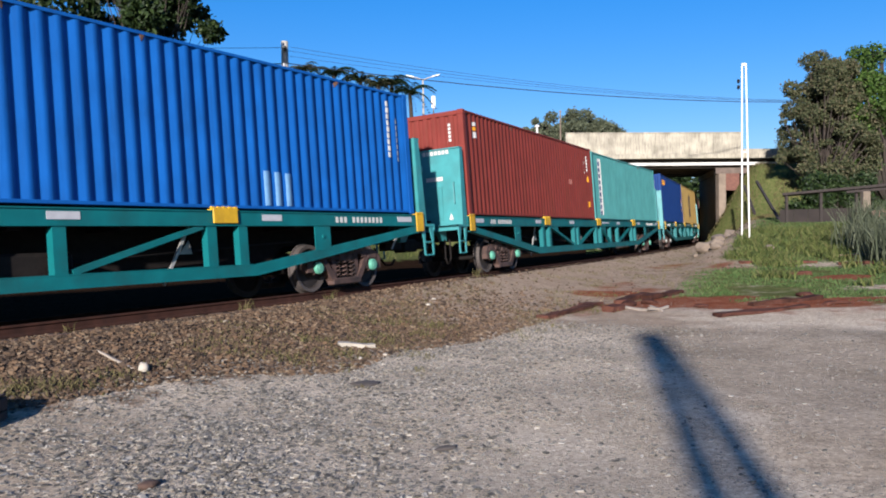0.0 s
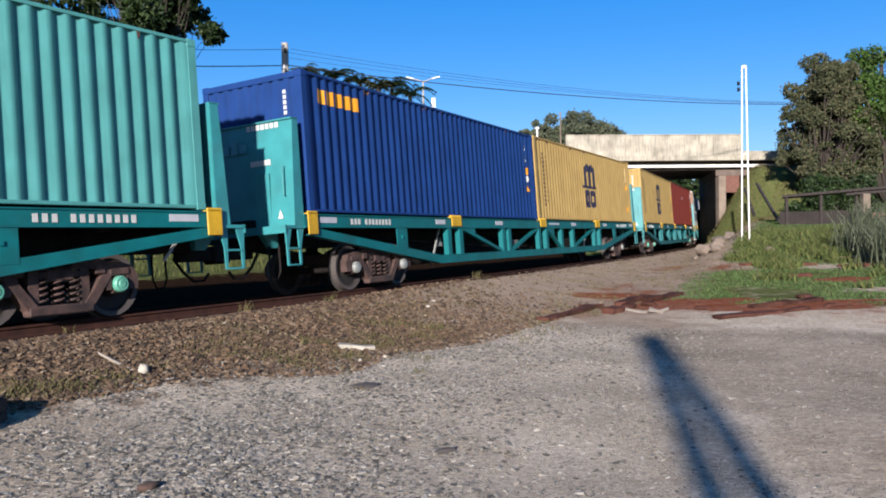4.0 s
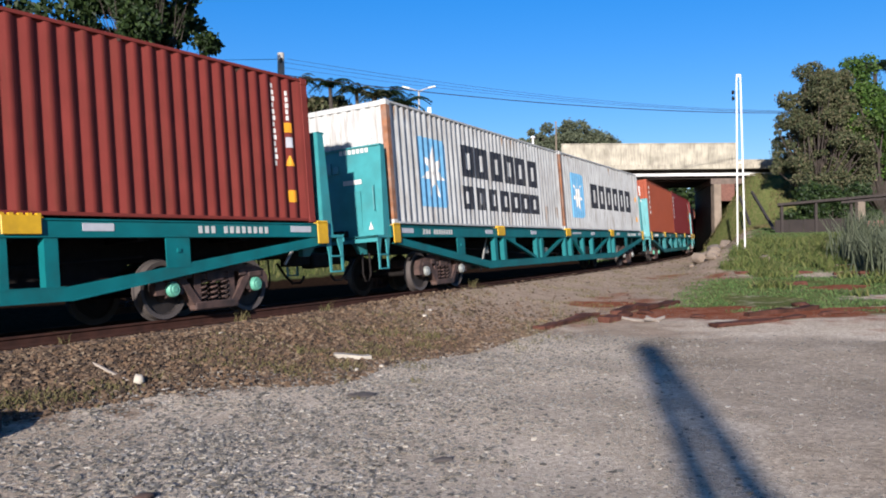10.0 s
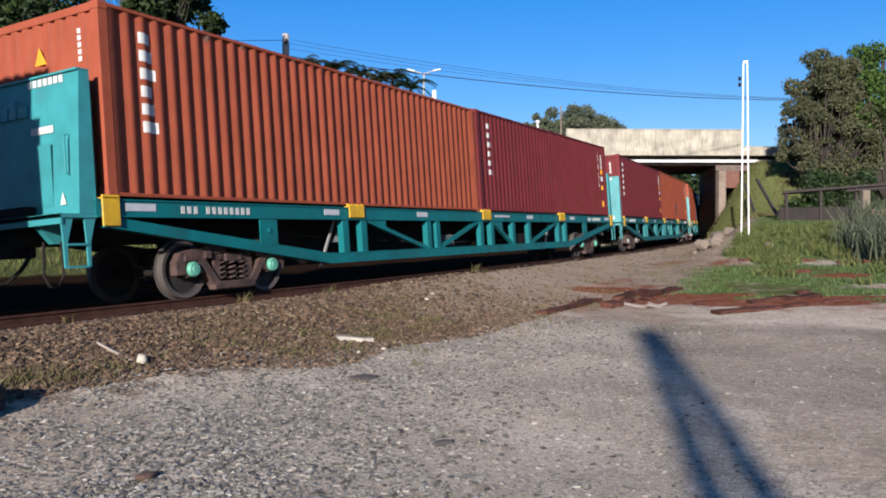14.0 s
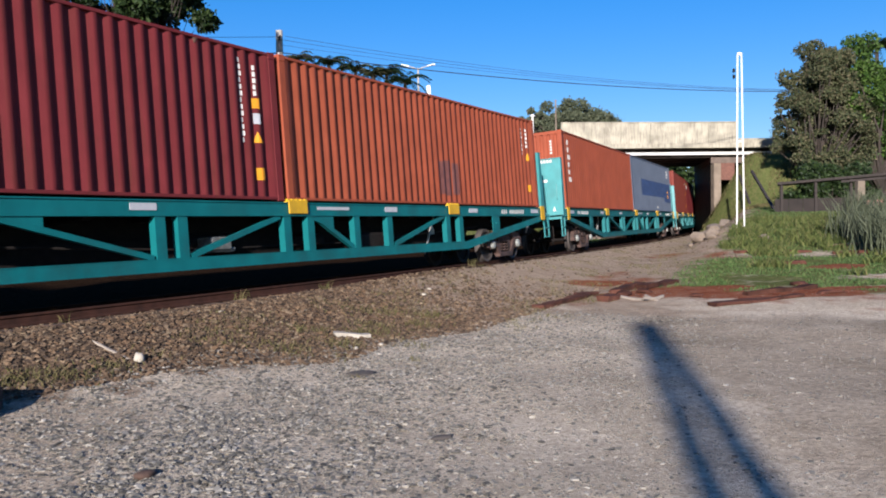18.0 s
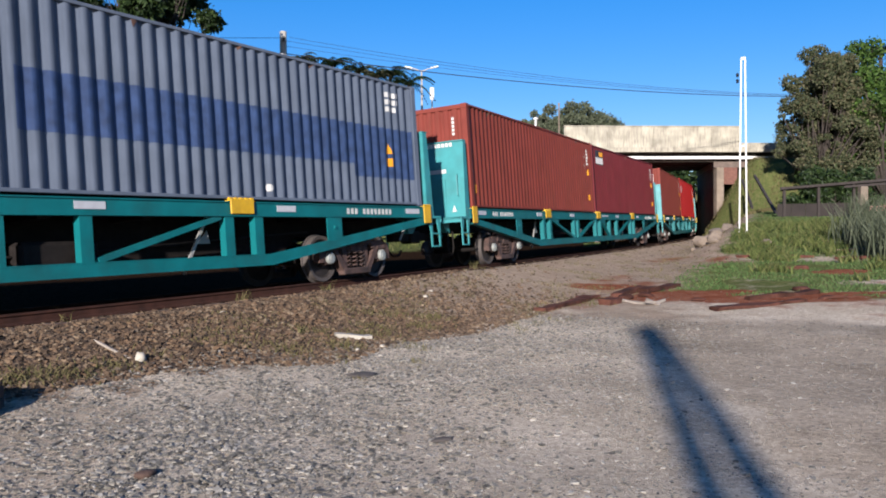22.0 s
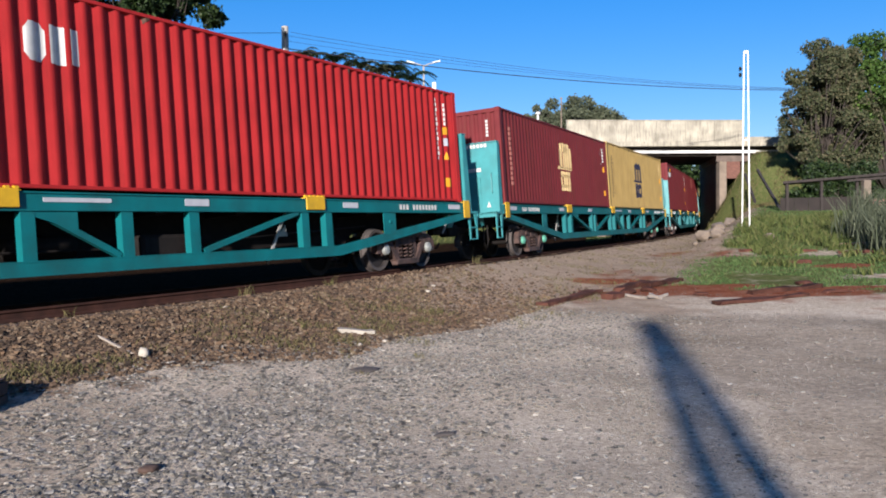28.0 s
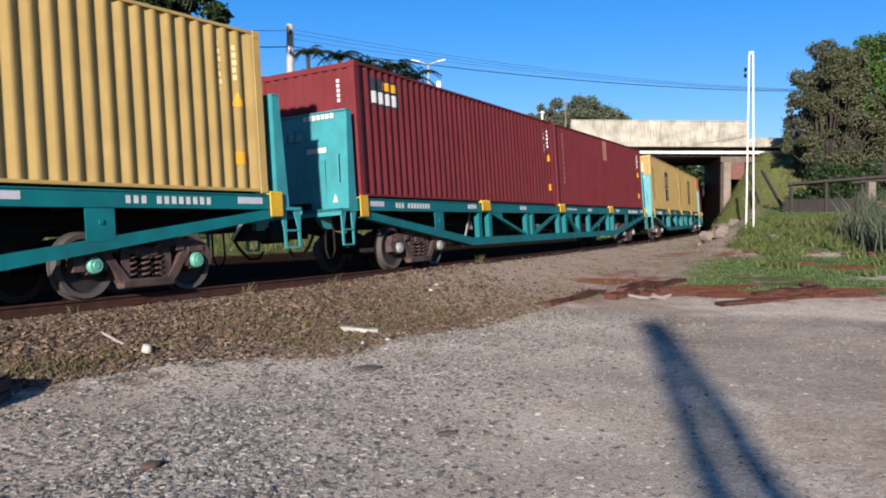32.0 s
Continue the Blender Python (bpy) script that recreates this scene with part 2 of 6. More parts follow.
PAINT = {
    "blue": box_paint("bright_blue_container_paint", (0.0031, 0.0713, 0.2728), (0.0062, 0.031, 0.0992)),
    "brick": box_paint("brick_red_container_paint", (0.1333, 0.0248, 0.0198)),
    "mint": box_paint("mint_green_container_paint", (0.0527, 0.2046, 0.1984), (0.031, 0.1054, 0.0992)),
    "navy": box_paint("navy_blue_container_paint", (0.0074, 0.031, 0.124), (0.005, 0.0124, 0.0372)),
    "yellow": box_paint("mustard_yellow_container_paint", (0.2914, 0.2015, 0.0713), (0.186, 0.1178, 0.0434)),
    "white": box_paint("dirty_white_container_paint", (0.345, 0.355, 0.345), (0.15, 0.12, 0.095), 0.75),
    "orange": box_paint("orange_red_container_paint", (0.2108, 0.0508, 0.026), (0.1054, 0.0279, 0.0186)),
    "maroon": box_paint("maroon_container_paint", (0.1054, 0.0167, 0.0192)),
    "red": box_paint("bright_red_container_paint", (0.2666, 0.0161, 0.0167), (0.1364, 0.0174, 0.0136)),
    "grey": box_paint("grey_blue_container_paint", (0.083, 0.102, 0.136), (0.036, 0.044, 0.060)),
    "rust": box_paint("brown_red_container_paint", (0.1333, 0.0285, 0.0211)),
}
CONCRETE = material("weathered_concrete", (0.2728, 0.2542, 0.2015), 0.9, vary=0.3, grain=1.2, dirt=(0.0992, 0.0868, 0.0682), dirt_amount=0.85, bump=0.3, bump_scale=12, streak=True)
PIER = material("brown_stained_concrete", (0.1488, 0.1178, 0.0899), 0.9, vary=0.25, grain=2, dirt=(0.0744, 0.0558, 0.0434), dirt_amount=0.8, bump=0.3)
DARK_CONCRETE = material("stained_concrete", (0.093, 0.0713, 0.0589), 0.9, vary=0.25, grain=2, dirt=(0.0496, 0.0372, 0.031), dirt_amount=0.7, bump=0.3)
DAMP_CONCRETE = material("damp_brown_concrete", (0.0156, 0.01152, 0.01002), 0.95, vary=0.3, grain=2, dirt=(0.01488, 0.01188, 0.01002), dirt_amount=0.6, bump=0.3)
# Stained concrete darkened so the shade below the road is in its colour.
SHADE_CONCRETE = material("shade_dark_concrete", (0.0465, 0.0372, 0.031), 0.95, vary=0.3, grain=2, dirt=(0.0186, 0.0155, 0.0124), dirt_amount=0.6, bump=0.3)
WHITEWASH = material("whitewashed_steel", (0.496, 0.496, 0.4836), 0.6, vary=0.08, dirt=(0.248, 0.2232, 0.186), dirt_amount=0.4)
POLE_GREY = material("grey_concrete_pole", (0.279, 0.2666, 0.248), 0.9, vary=0.12)
WOOD_OLD = material("old_red_brown_sleeper_wood", (0.05115, 0.02899, 0.02046), 0.9, vary=0.4, grain=5, dirt=(0.01705, 0.01023, 0.008525), dirt_amount=0.8, bump=0.6, bump_scale=18, random_part=True)
WOOD_DARK = material("dark_weathered_timber", (0.02046, 0.01535, 0.01364), 0.9, vary=0.3, grain=6, bump=0.4)
BARK = material("bark", (0.0279, 0.0211, 0.0167), 0.95, vary=0.35, grain=6, bump=0.5)
RAIL_STEEL = material("rusty_rail_steel", (0.038, 0.015, 0.010), 0.85, spec=0.2, vary=0.3, grain=6, dirt=(0.012, 0.007, 0.006), dirt_amount=0.6, bump=0.15)
CABLE = material("black_cable", (0.0124, 0.0136, 0.0186), 0.7)
TIMBER_RED = material("rotten_red_brown_timber", (0.06375, 0.027, 0.0195), 0.95, spec=0.1, vary=0.5, grain=5, dirt=(0.015, 0.00825, 0.00675), dirt_amount=0.8, bump=0.7, bump_scale=18, random_part=True)
PALE_STONE = material("pale_stone", (0.2852, 0.2604, 0.217), 0.9, vary=0.15, grain=6, bump=0.4)
PALE_WOOD = material("bleached_wood", (0.2232, 0.1922, 0.1612), 0.9, vary=0.2, grain=9, bump=0.3)
DARK_STONE = material("dark_flat_stone", (0.0434, 0.0372, 0.0341), 0.95, vary=0.25, bump=0.4)


# ---- mesh helpers ----
def add_box(bm, x0, x1, y0, y1, z0, z1, bevel=0.0):
    m = Matrix.Translation(((x0 + x1) / 2, (y0 + y1) / 2, (z0 + z1) / 2)) @ Matrix.Diagonal((abs(x1 - x0), abs(y1 - y0), abs(z1 - z0), 1))
    made = bmesh.ops.create_cube(bm, size=1, matrix=m)
    if bevel:
        edges = list({e for v in made["verts"] for e in v.link_edges})
        bmesh.ops.bevel(bm, geom=edges, offset=bevel, segments=1, affect="EDGES")
    return made["verts"]


def add_bar(bm, a, b, w, h, up=(0, 0, 1)):
    """A straight bar of w by h from a to b."""
    a, b = Vector(a), Vector(b)
    d = (b - a).normalized()
    side = d.cross(Vector(up))
    if side.length < 1e-4:
        side = d.cross(Vector((0, 1, 0)))
    side.normalize()
    top = side.cross(d)
    vs = [bm.verts.new(p + side * (w / 2 * i) + top * (h / 2 * j)) for p in (a, b) for i, j in ((-1, -1), (1, -1), (1, 1), (-1, 1))]
    for f in ((3, 2, 1, 0), (4, 5, 6, 7), (0, 1, 5, 4), (1, 2, 6, 5), (2, 3, 7, 6), (3, 0, 4, 7)):
        bm.faces.new([vs[i] for i in f])


def add_tube(bm, points, radii, sides=8, caps=True):
    """A round bar through the points."""
    rings = []
    for i, (p, r) in enumerate(zip(points, radii)):
        p = Vector(p)
        d = (Vector(points[min(i + 1, len(points) - 1)]) - Vector(points[max(i - 1, 0)])).normalized()
        a = d.orthogonal().normalized() if abs(d.z) > 0.9 else d.cross(Vector((0, 0, 1))).normalized()
        b = d.cross(a)
        rings.append([bm.verts.new(p + (a * math.cos(k * math.tau / sides) + b * math.sin(k * math.tau / sides)) * r) for k in range(sides)])
    for q, w in zip(rings, rings[1:]):
        for k in range(sides):
            bm.faces.new((q[k], q[(k + 1) % sides], w[(k + 1) % sides], w[k]))
    if caps:
        bm.faces.new(rings[0][::-1])
        bm.faces.new(rings[-1])


def add_disc(bm, profile, centre, axis_y=1, sides=24):
    """Turns a profile of (radius, y) round the y axis."""
    rings = []
    for r, y in profile:
        rings.append([bm.verts.new((centre[0] + r * math.cos(k * math.tau / sides), centre[1] + y * axis_y, centre[2] + r * math.sin(k * math.tau / sides))) for k in range(sides)])
    for q, w in zip(rings, rings[1:]):
        for k in range(sides):
            bm.faces.new((q[k], q[(k + 1) % sides], w[(k + 1) % sides], w[k]))
    bm.faces.new(rings[0])
    bm.faces.new(rings[-1][::-1])


def add_plate(bm, outline, y0, y1):
    """A flat plate: an outline of (x, z) between y0 and y1."""
    a = [bm.verts.new((x, y0, z)) for x, z in outline]
    b = [bm.verts.new((x, y1, z)) for x, z in outline]
    n = len(outline)
    bm.faces.new(a)
    bm.faces.new(b[::-1])
    for k in range(n):
        bm.faces.new((a[k], b[k], b[(k + 1) % n], a[(k + 1) % n]))


def mesh_of(bm, name, mat=None, flat=True):
    bmesh.ops.recalc_face_normals(bm, faces=bm.faces[:])
    me = bpy.data.meshes.new(name)
    bm.to_mesh(me)
    bm.free()
    if mat:
        me.materials.append(mat)
    if not flat:
        me.shade_smooth()
    return me


def part(name, bm, mat, parent, label="", flat=True):
    ob = new(name, mesh_of(bm, name, mat, flat))
    ob.parent = parent
    return tagged(ob, label)


def share(name, me, parent, mat=None, label="", at=None):
    """An object on shared mesh data, with a material of its own."""
    ob = new(name, me)
    ob.parent = parent
    if mat:
        ob.material_slots[0].link = "OBJECT"
        ob.material_slots[0].material = mat
    if at is not None:
        ob.matrix_basis = at
    return tagged(ob, label)


def raw(name, verts, faces, mat, smooth_faces=False):
    me = bpy.data.meshes.new(name)
    me.from_pydata(verts, [], faces)
    me.materials.append(mat)
    if smooth_faces:
        me.shade_smooth()
    return me


# ---- ground ----
def spread(low, near_low, near_high, high, step, growth):
    inner = list(np.arange(near_low, near_high + 1e-6, step))
    out, d, v = [], step, near_high
    while v < high:
        d *= growth
        v += d
        out.append(v)
    back, d, v = [], step, near_low
    while v > low:
        d *= growth
        v -= d
        back.append(v)
    return back[::-1] + inner + out


def ground_material():
    m = bpy.data.materials.new("yard_ground")
    m.use_nodes = True
    n, l = m.node_tree.nodes, m.node_tree.links
    p = n["Principled BSDF"]
    p.inputs["Roughness"].default_value = 0.95
    p.inputs["Specular IOR Level"].default_value = 0.0
    geo = n.new("ShaderNodeNewGeometry")

    def tex(scale, detail=6, rough=0.6):
        t = n.new("ShaderNodeTexNoise")
        t.inputs["Scale"].default_value, t.inputs["Detail"].default_value, t.inputs["Roughness"].default_value = scale, detail, rough
        l.new(geo.outputs["Position"], t.inputs["Vector"])
        return t.outputs["Fac"]

    def ramp(fac, *stops):
        r = n.new("ShaderNodeValToRGB")
        while len(r.color_ramp.elements) < len(stops):
            r.color_ramp.elements.new(0.5)
        for e, (pos, c) in zip(r.color_ramp.elements, stops):
            e.position, e.color = pos, (*c, 1)
        l.new(fac, r.inputs["Fac"])
        return r.outputs["Color"]

    def mix(fac, a, b, blend="MIX"):
        x = n.new("ShaderNodeMix")
        x.data_type, x.blend_type = "RGBA", blend
        if isinstance(fac, float):
            x.inputs["Factor"].default_value = fac
        else:
            l.new(fac, x.inputs["Factor"])
        l.new(a, x.inputs[6])
        l.new(b, x.inputs[7])
        return x.outputs[2]

    def mask(name, breakup):
        a = n.new("ShaderNodeAttribute")
        a.attribute_name = name
        add = n.new("ShaderNodeMath")
        add.operation = "ADD"
        sub = n.new("ShaderNodeMath")
        sub.operation = "MULTIPLY_ADD"
        l.new(breakup, sub.inputs[0])
        sub.inputs[1].default_value, sub.inputs[2].default_value = 1.6, -0.8
        l.new(a.outputs["Fac"], add.inputs[0])
        l.new(sub.outputs[0], add.inputs[1])
        r = n.new("ShaderNodeMapRange")
        r.inputs["From Min"].default_value, r.inputs["From Max"].default_value = 0.35, 0.65
        l.new(add.outputs[0], r.inputs["Value"])
        return r.outputs[0]

    v = n.new("ShaderNodeTexVoronoi")
    v.inputs["Scale"].default_value = 26
    l.new(geo.outputs["Position"], v.inputs["Vector"])
    v2 = n.new("ShaderNodeTexVoronoi")
    v2.inputs["Scale"].default_value = 60
    l.new(geo.outputs["Position"], v2.inputs["Vector"])
    sep = n.new("ShaderNodeSeparateColor")
    l.new(v.outputs["Color"], sep.inputs[0])
    sep2 = n.new("ShaderNodeSeparateColor")
    l.new(v2.outputs["Color"], sep2.inputs[0])
    pebble = ramp(sep.outputs[0], (0.0, (0.2408, 0.204, 0.1618)), (0.5, (0.4113, 0.3545, 0.281)), (1.0, (0.5752, 0.5016, 0.4013)))
    fine = ramp(sep2.outputs[1], (0.0, (0.2976, 0.2542, 0.2007)), (1.0, (0.4883, 0.4247, 0.3365)))
    stain = ramp(tex(0.45, 5), (0.34, (0.76, 0.73, 0.68)), (0.62, (1.2, 1.17, 1.12)))
    gravel = mix(tex(1.7), pebble, fine)
    gravel = mix(1.0, gravel, stain, "MULTIPLY")
    ballast = ramp(sep.outputs[1], (0.0, (0.0495, 0.0297, 0.0198)), (0.5, (0.1375, 0.0858, 0.0528)), (1.0, (0.242, 0.165, 0.1078)))
    red = ramp(tex(3.0, 8, 0.7), (0.3, (0.1178, 0.036, 0.0186)), (0.5, (0.1922, 0.0682, 0.0372)), (0.7, (0.248, 0.124, 0.0806)))
    grass = ramp(tex(6.0, 8, 0.7), (0.3, (0.045, 0.062, 0.018)), (0.5, (0.085, 0.10, 0.034)), (0.7, (0.15, 0.125, 0.06)))
    # Compacted gravel, darkened further to paint in corner light falloff.
    packed_vignette = ramp(tex(4.0, 8, 0.7), (0.3, (0.62, 0.60, 0.58)), (0.7, (0.86, 0.84, 0.82)))
    packed_vignette = mix(1.0, gravel, packed_vignette, "MULTIPLY")
    gravel = mix(mask("packed_vignette", tex(0.7)), gravel, packed_vignette)
    out = mix(mask("ballast", tex(2.2)), gravel, ballast)
    sandy = ramp(tex(2.5, 8, 0.7), (0.3, (0.2083, 0.1562, 0.1111)), (0.7, (0.3472, 0.2708, 0.1979)))
    out = mix(mask("sandy", tex(1.1)), out, sandy)
    out = mix(mask("earth", tex(0.9)), out, red)
    out = mix(mask("grass", tex(1.6, 8, 0.7)), out, grass)
    # Oily bed colour, near-black with the train's shade painted in.
    oil_shade_tone = ramp(sep.outputs[2], (0.0, (0.0099, 0.0056, 0.0037)), (1.0, (0.031, 0.0186, 0.0112)))
    out = mix(mask("oil_shade", tex(3.0)), out, oil_shade_tone)
    l.new(out, p.inputs["Base Color"])
    b = n.new("ShaderNodeBump")
    b.inputs["Strength"].default_value, b.inputs["Distance"].default_value = 0.35, 0.012
    l.new(v.outputs["Distance"], b.inputs["Height"])
    b2 = n.new("ShaderNodeBump")
    b2.inputs["Strength"].default_value, b2.inputs["Distance"].default_value = 0.6, 0.03
    l.new(tex(22, 10, 0.8), b2.inputs["Height"])
    l.new(b.outputs[0], b2.inputs["Normal"])
    l.new(b2.outputs[0], p.inputs["Normal"])
    return m


def ballast_edge(s):
    return max(3.6, 4.9 + 0.155 * min(0.0, s + 4.5))


RED_PATCHES = ((5.9, 17.9, 1.2, 0.5), (10.8, 21.9, 0.85, 0.75), (4.9, 17.3, 1.2, 0.5), (9.4, 17.1, 1.7, 0.3), (7.3, 16.5, 1.5, 0.5), (3.9, 19.8, 0.6, 0.4))
TAN_PATCHES = ((9.7, 27.0, 0.9, 1.7), (12.3, 25.8, 1.5, 0.9), (14.0, 27.2, 1.3, 0.6), (4.7, 21.2, 1.0, 2.6), (8.3, 29.8, 1.3, 1.8), (11.2, 19.2, 1.3, 0.5))


def cover(x, y):
    """How much of the ground here is ballast, bare red earth and grass."""
    s, off = off_line(x, y)
    ballast = smooth(ballast_edge(s) + 1.0, ballast_edge(s) - 1.0, off) if off > 0 else smooth(-6, -3, off)
    r = math.hypot(x, y)
    yard = smooth(14.2, 18, r) if off > 0 else 0
    if off > 8:
        ballast = 0
    earth = yard * smooth(3.2, 5.5, off) * (0.30 + 0.14 * smooth(21, 17, r)) * smooth(24, 19, r)
    grass = 0.0
    if off > 0:
        grass = (0.72 * smooth(16.8, 19.5, r) + 0.25 * smooth(22, 28, r)) * smooth(4.6, 7.2, off) + 0.25 * smooth(2.2, 3.5, off) * smooth(6, 4, off)
        if y < 5:
            grass = max(grass, smooth(14, 22, r) * 0.8)
        ballast = max(ballast, smooth(7.8, 5.6, off) * smooth(14.5, 18, r))
    else:
        grass = smooth(-3.0, -5.0, off)
    if r > 29:
        earth, grass = earth * smooth(36, 29, r), max(grass, 0.95 * smooth(29, 35, r) * smooth(4.8, 7.2, abs(off)))
    for ex, ey, rx, ry in RED_PATCHES:
        d = math.hypot((x - ex) / rx, (y - ey) / ry)
        earth, grass = max(earth, smooth(1.7, 1.0, d)), grass * (1 - smooth(1.15, 0.7, d))
    tan = 0.0
    if off > 3:
        for ex, ey, rx, ry in TAN_PATCHES:
            d = math.hypot((x - ex) / rx, (y - ey) / ry)
            tan, earth, grass = max(tan, 0.42 * smooth(1.7, 0.4, d)), max(earth, 0.48 * smooth(1.6, 0.4, d)), grass * (1 - 0.65 * smooth(1.6, 0.4, d))
        tan = max(tan, 0.62 * smooth(12.4, 15.2, r) * smooth(20, 17.5, r) * smooth(7.5, 3.5, x))
    v = Vector((x, y, 0)) - BRIDGE
    q, p = v.dot(ALONG), v.dot(ACROSS)
    if q > 8 and -14 < p < 14:
        k = smooth(10.3, 11.3, q - 0.3 * max(0.0, p))
        grass, ballast, earth = max(grass, k), ballast * (1 - k), earth * (1 - k)
    # Oiled bed, widened beyond the track to paint in the train's shade.
    oil_shade = smooth(2.0, 1.5, abs(off)) if off > 0 else smooth(-9.0, -7.5, off)
    sandy = max(ballast * smooth(-8, 2, s) * smooth(1.0, 2.0, off), tan)
    # Compacted gravel at both sides, with lens corner falloff put into its tone.
    packed_vignette = max(0.85 * smooth(1.0, 3.2, x - 0.06 * y) * smooth(18, 12, r), 0.8 * smooth(-1.4, -3.2, x) * smooth(9, 7, y))
    return ballast, earth, grass, oil_shade, sandy, packed_vignette


def build_ground():
    xs = spread(-1800, -14, 26, 1800, 0.4, 1.13)
    ys = spread(-1500, 2, 66, 2200, 0.4, 1.13)
    verts, masks = [], []
    for y in ys:
        for x in xs:
            verts.append((x, y, land(x, y)))
            masks.append(cover(x, y))
    w = len(xs)
    faces = [(j * w + i, j * w + i + 1, (j + 1) * w + i + 1, (j + 1) * w + i) for j in range(len(ys) - 1) for i in range(w - 1)]
    me = raw("ground", verts, faces, ground_material(), True)
    for k, name in enumerate(("ballast", "earth", "grass", "oil_shade", "sandy", "packed_vignette")):
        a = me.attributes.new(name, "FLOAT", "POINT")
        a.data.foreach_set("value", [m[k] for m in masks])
    tagged(new("ground", me), "gravel yard, brown ballast, red earth and grass beside the railway", "ground", kind="structure")


build_ground()


# ---- track ----
RAIL_PROFILE = ((-0.07, -0.16), (0.07, -0.16), (0.07, -0.145), (0.012, -0.12), (0.012, -0.045), (0.036, -0.03), (0.036, 0.0), (-0.036, 0.0), (-0.036, -0.03), (-0.012, -0.045), (-0.012, -0.12), (-0.07, -0.145))


def build_track():
    track = tagged(new("railway_track"), "rusty steel rails on timber sleepers in brown ballast", "railway track", kind="structure")
    for side in (0.835, -0.835):
        bm = bmesh.new()
        rings = []
        for s in np.arange(-400, 440, 2.0):
            x, y, h = on_line(s)
            rings.append([bm.verts.new((x + math.sin(h) * (side + a), y - math.cos(h) * (side + a), RAIL_Z + (side + a) * math.tan(radians(CANT)) + b)) for a, b in RAIL_PROFILE])
        n = len(RAIL_PROFILE)
        for q, w in zip(rings, rings[1:]):
            for k in range(n):
                bm.faces.new((q[k], q[(k + 1) % n], w[(k + 1) % n], w[k]))
        part("rail", bm, RAIL_STEEL, track)
    bm = bmesh.new()
    add_box(bm, -0.11, 0.11, -1.4, 1.4, -0.10, 0.06, 0.015)
    me = mesh_of(bm, "sleeper", WOOD_OLD)
    for i, s in enumerate(np.arange(-24, 90, 0.6)):
        x, y, h = on_line(s)
        share("sleeper", me, track, at=pose(x, y, RAIL_Z - 0.225, 0, 0, math.degrees(h) + random.uniform(-1, 1)) @ pose(0, 0, 0, -CANT))


build_track()


# ---- containers ----
LONG, WIDE = 12.192, 2.438
RIB, DEPTH = 0.2785, 0.044
RIBS = 42
PANEL_LOW, PANEL_HIGH = -RIB * RIBS / 2, RIB * RIBS / 2


def relief(x):
    """How far the side panel lies inside its outer face at x."""
    k = (x - PANEL_LOW) % RIB
    if x <= PANEL_LOW or x >= PANEL_HIGH:
        return 0.0
    if k < 0.045:
        return 0.0
    if k < 0.099:
        return DEPTH * (k - 0.045) / 0.054
    if k < 0.179:
        return DEPTH
    if k < 0.233:
        return DEPTH * (0.233 - k) / 0.054
    return 0.0


def rib_breaks(a, b):
    out = [a]
    i0 = int((a - PANEL_LOW) // RIB) - 1
    for i in range(i0, i0 + int((b - a) / RIB) + 4):
        for k in (0.045, 0.099, 0.179, 0.233):
            x = PANEL_LOW + i * RIB + k
            if a + 0.004 < x < b - 0.004 and PANEL_LOW < x < PANEL_HIGH:
                out.append(x)
    return out + [b]


FACE = WIDE / 2 - 0.012


def panel_mesh(h):
    """The ribbed steel sheet of a container's long side, on the side of -y."""
    xs = rib_breaks(-LONG / 2 + 0.1, LONG / 2 - 0.1)
    bm = bmesh.new()
    rows = [[bm.verts.new((x, -FACE + relief(x), z)) for x in xs] for z in (0.06, h - 0.055)]
    for i in range(len(xs) - 1):
        bm.faces.new((rows[0][i], rows[0][i + 1], rows[1][i + 1], rows[1][i]))
    me = bpy.data.meshes.new("side_panel")
    for f in bm.faces:
        f.smooth = True
    bm.normal_update()
    bm.to_mesh(me)
    bm.free()
    me.materials.append(PAINT["brick"])
    return me


def end_mesh(h):
    bm = bmesh.new()
    n, low = 9, -1.125
    pitch = 2.25 / n
    ys = []
    for i in range(n):
        ys += [(low + i * pitch + k * pitch, d) for k, d in ((0.0, 0), (0.30, 0), (0.42, 1), (0.72, 1), (0.86, 0))]
    ys.append((1.125, 0))
    rows = [[bm.verts.new((-LONG / 2 + 0.014 + d * 0.04, y, z)) for y, d in ys] for z in (0.15, h - 0.10)]
    for i in range(len(ys) - 1):
        bm.faces.new((rows[0][i + 1], rows[0][i], rows[1][i], rows[1][i + 1]))
    me = mesh_of(bm, "end_panel", PAINT["brick"])
    return me


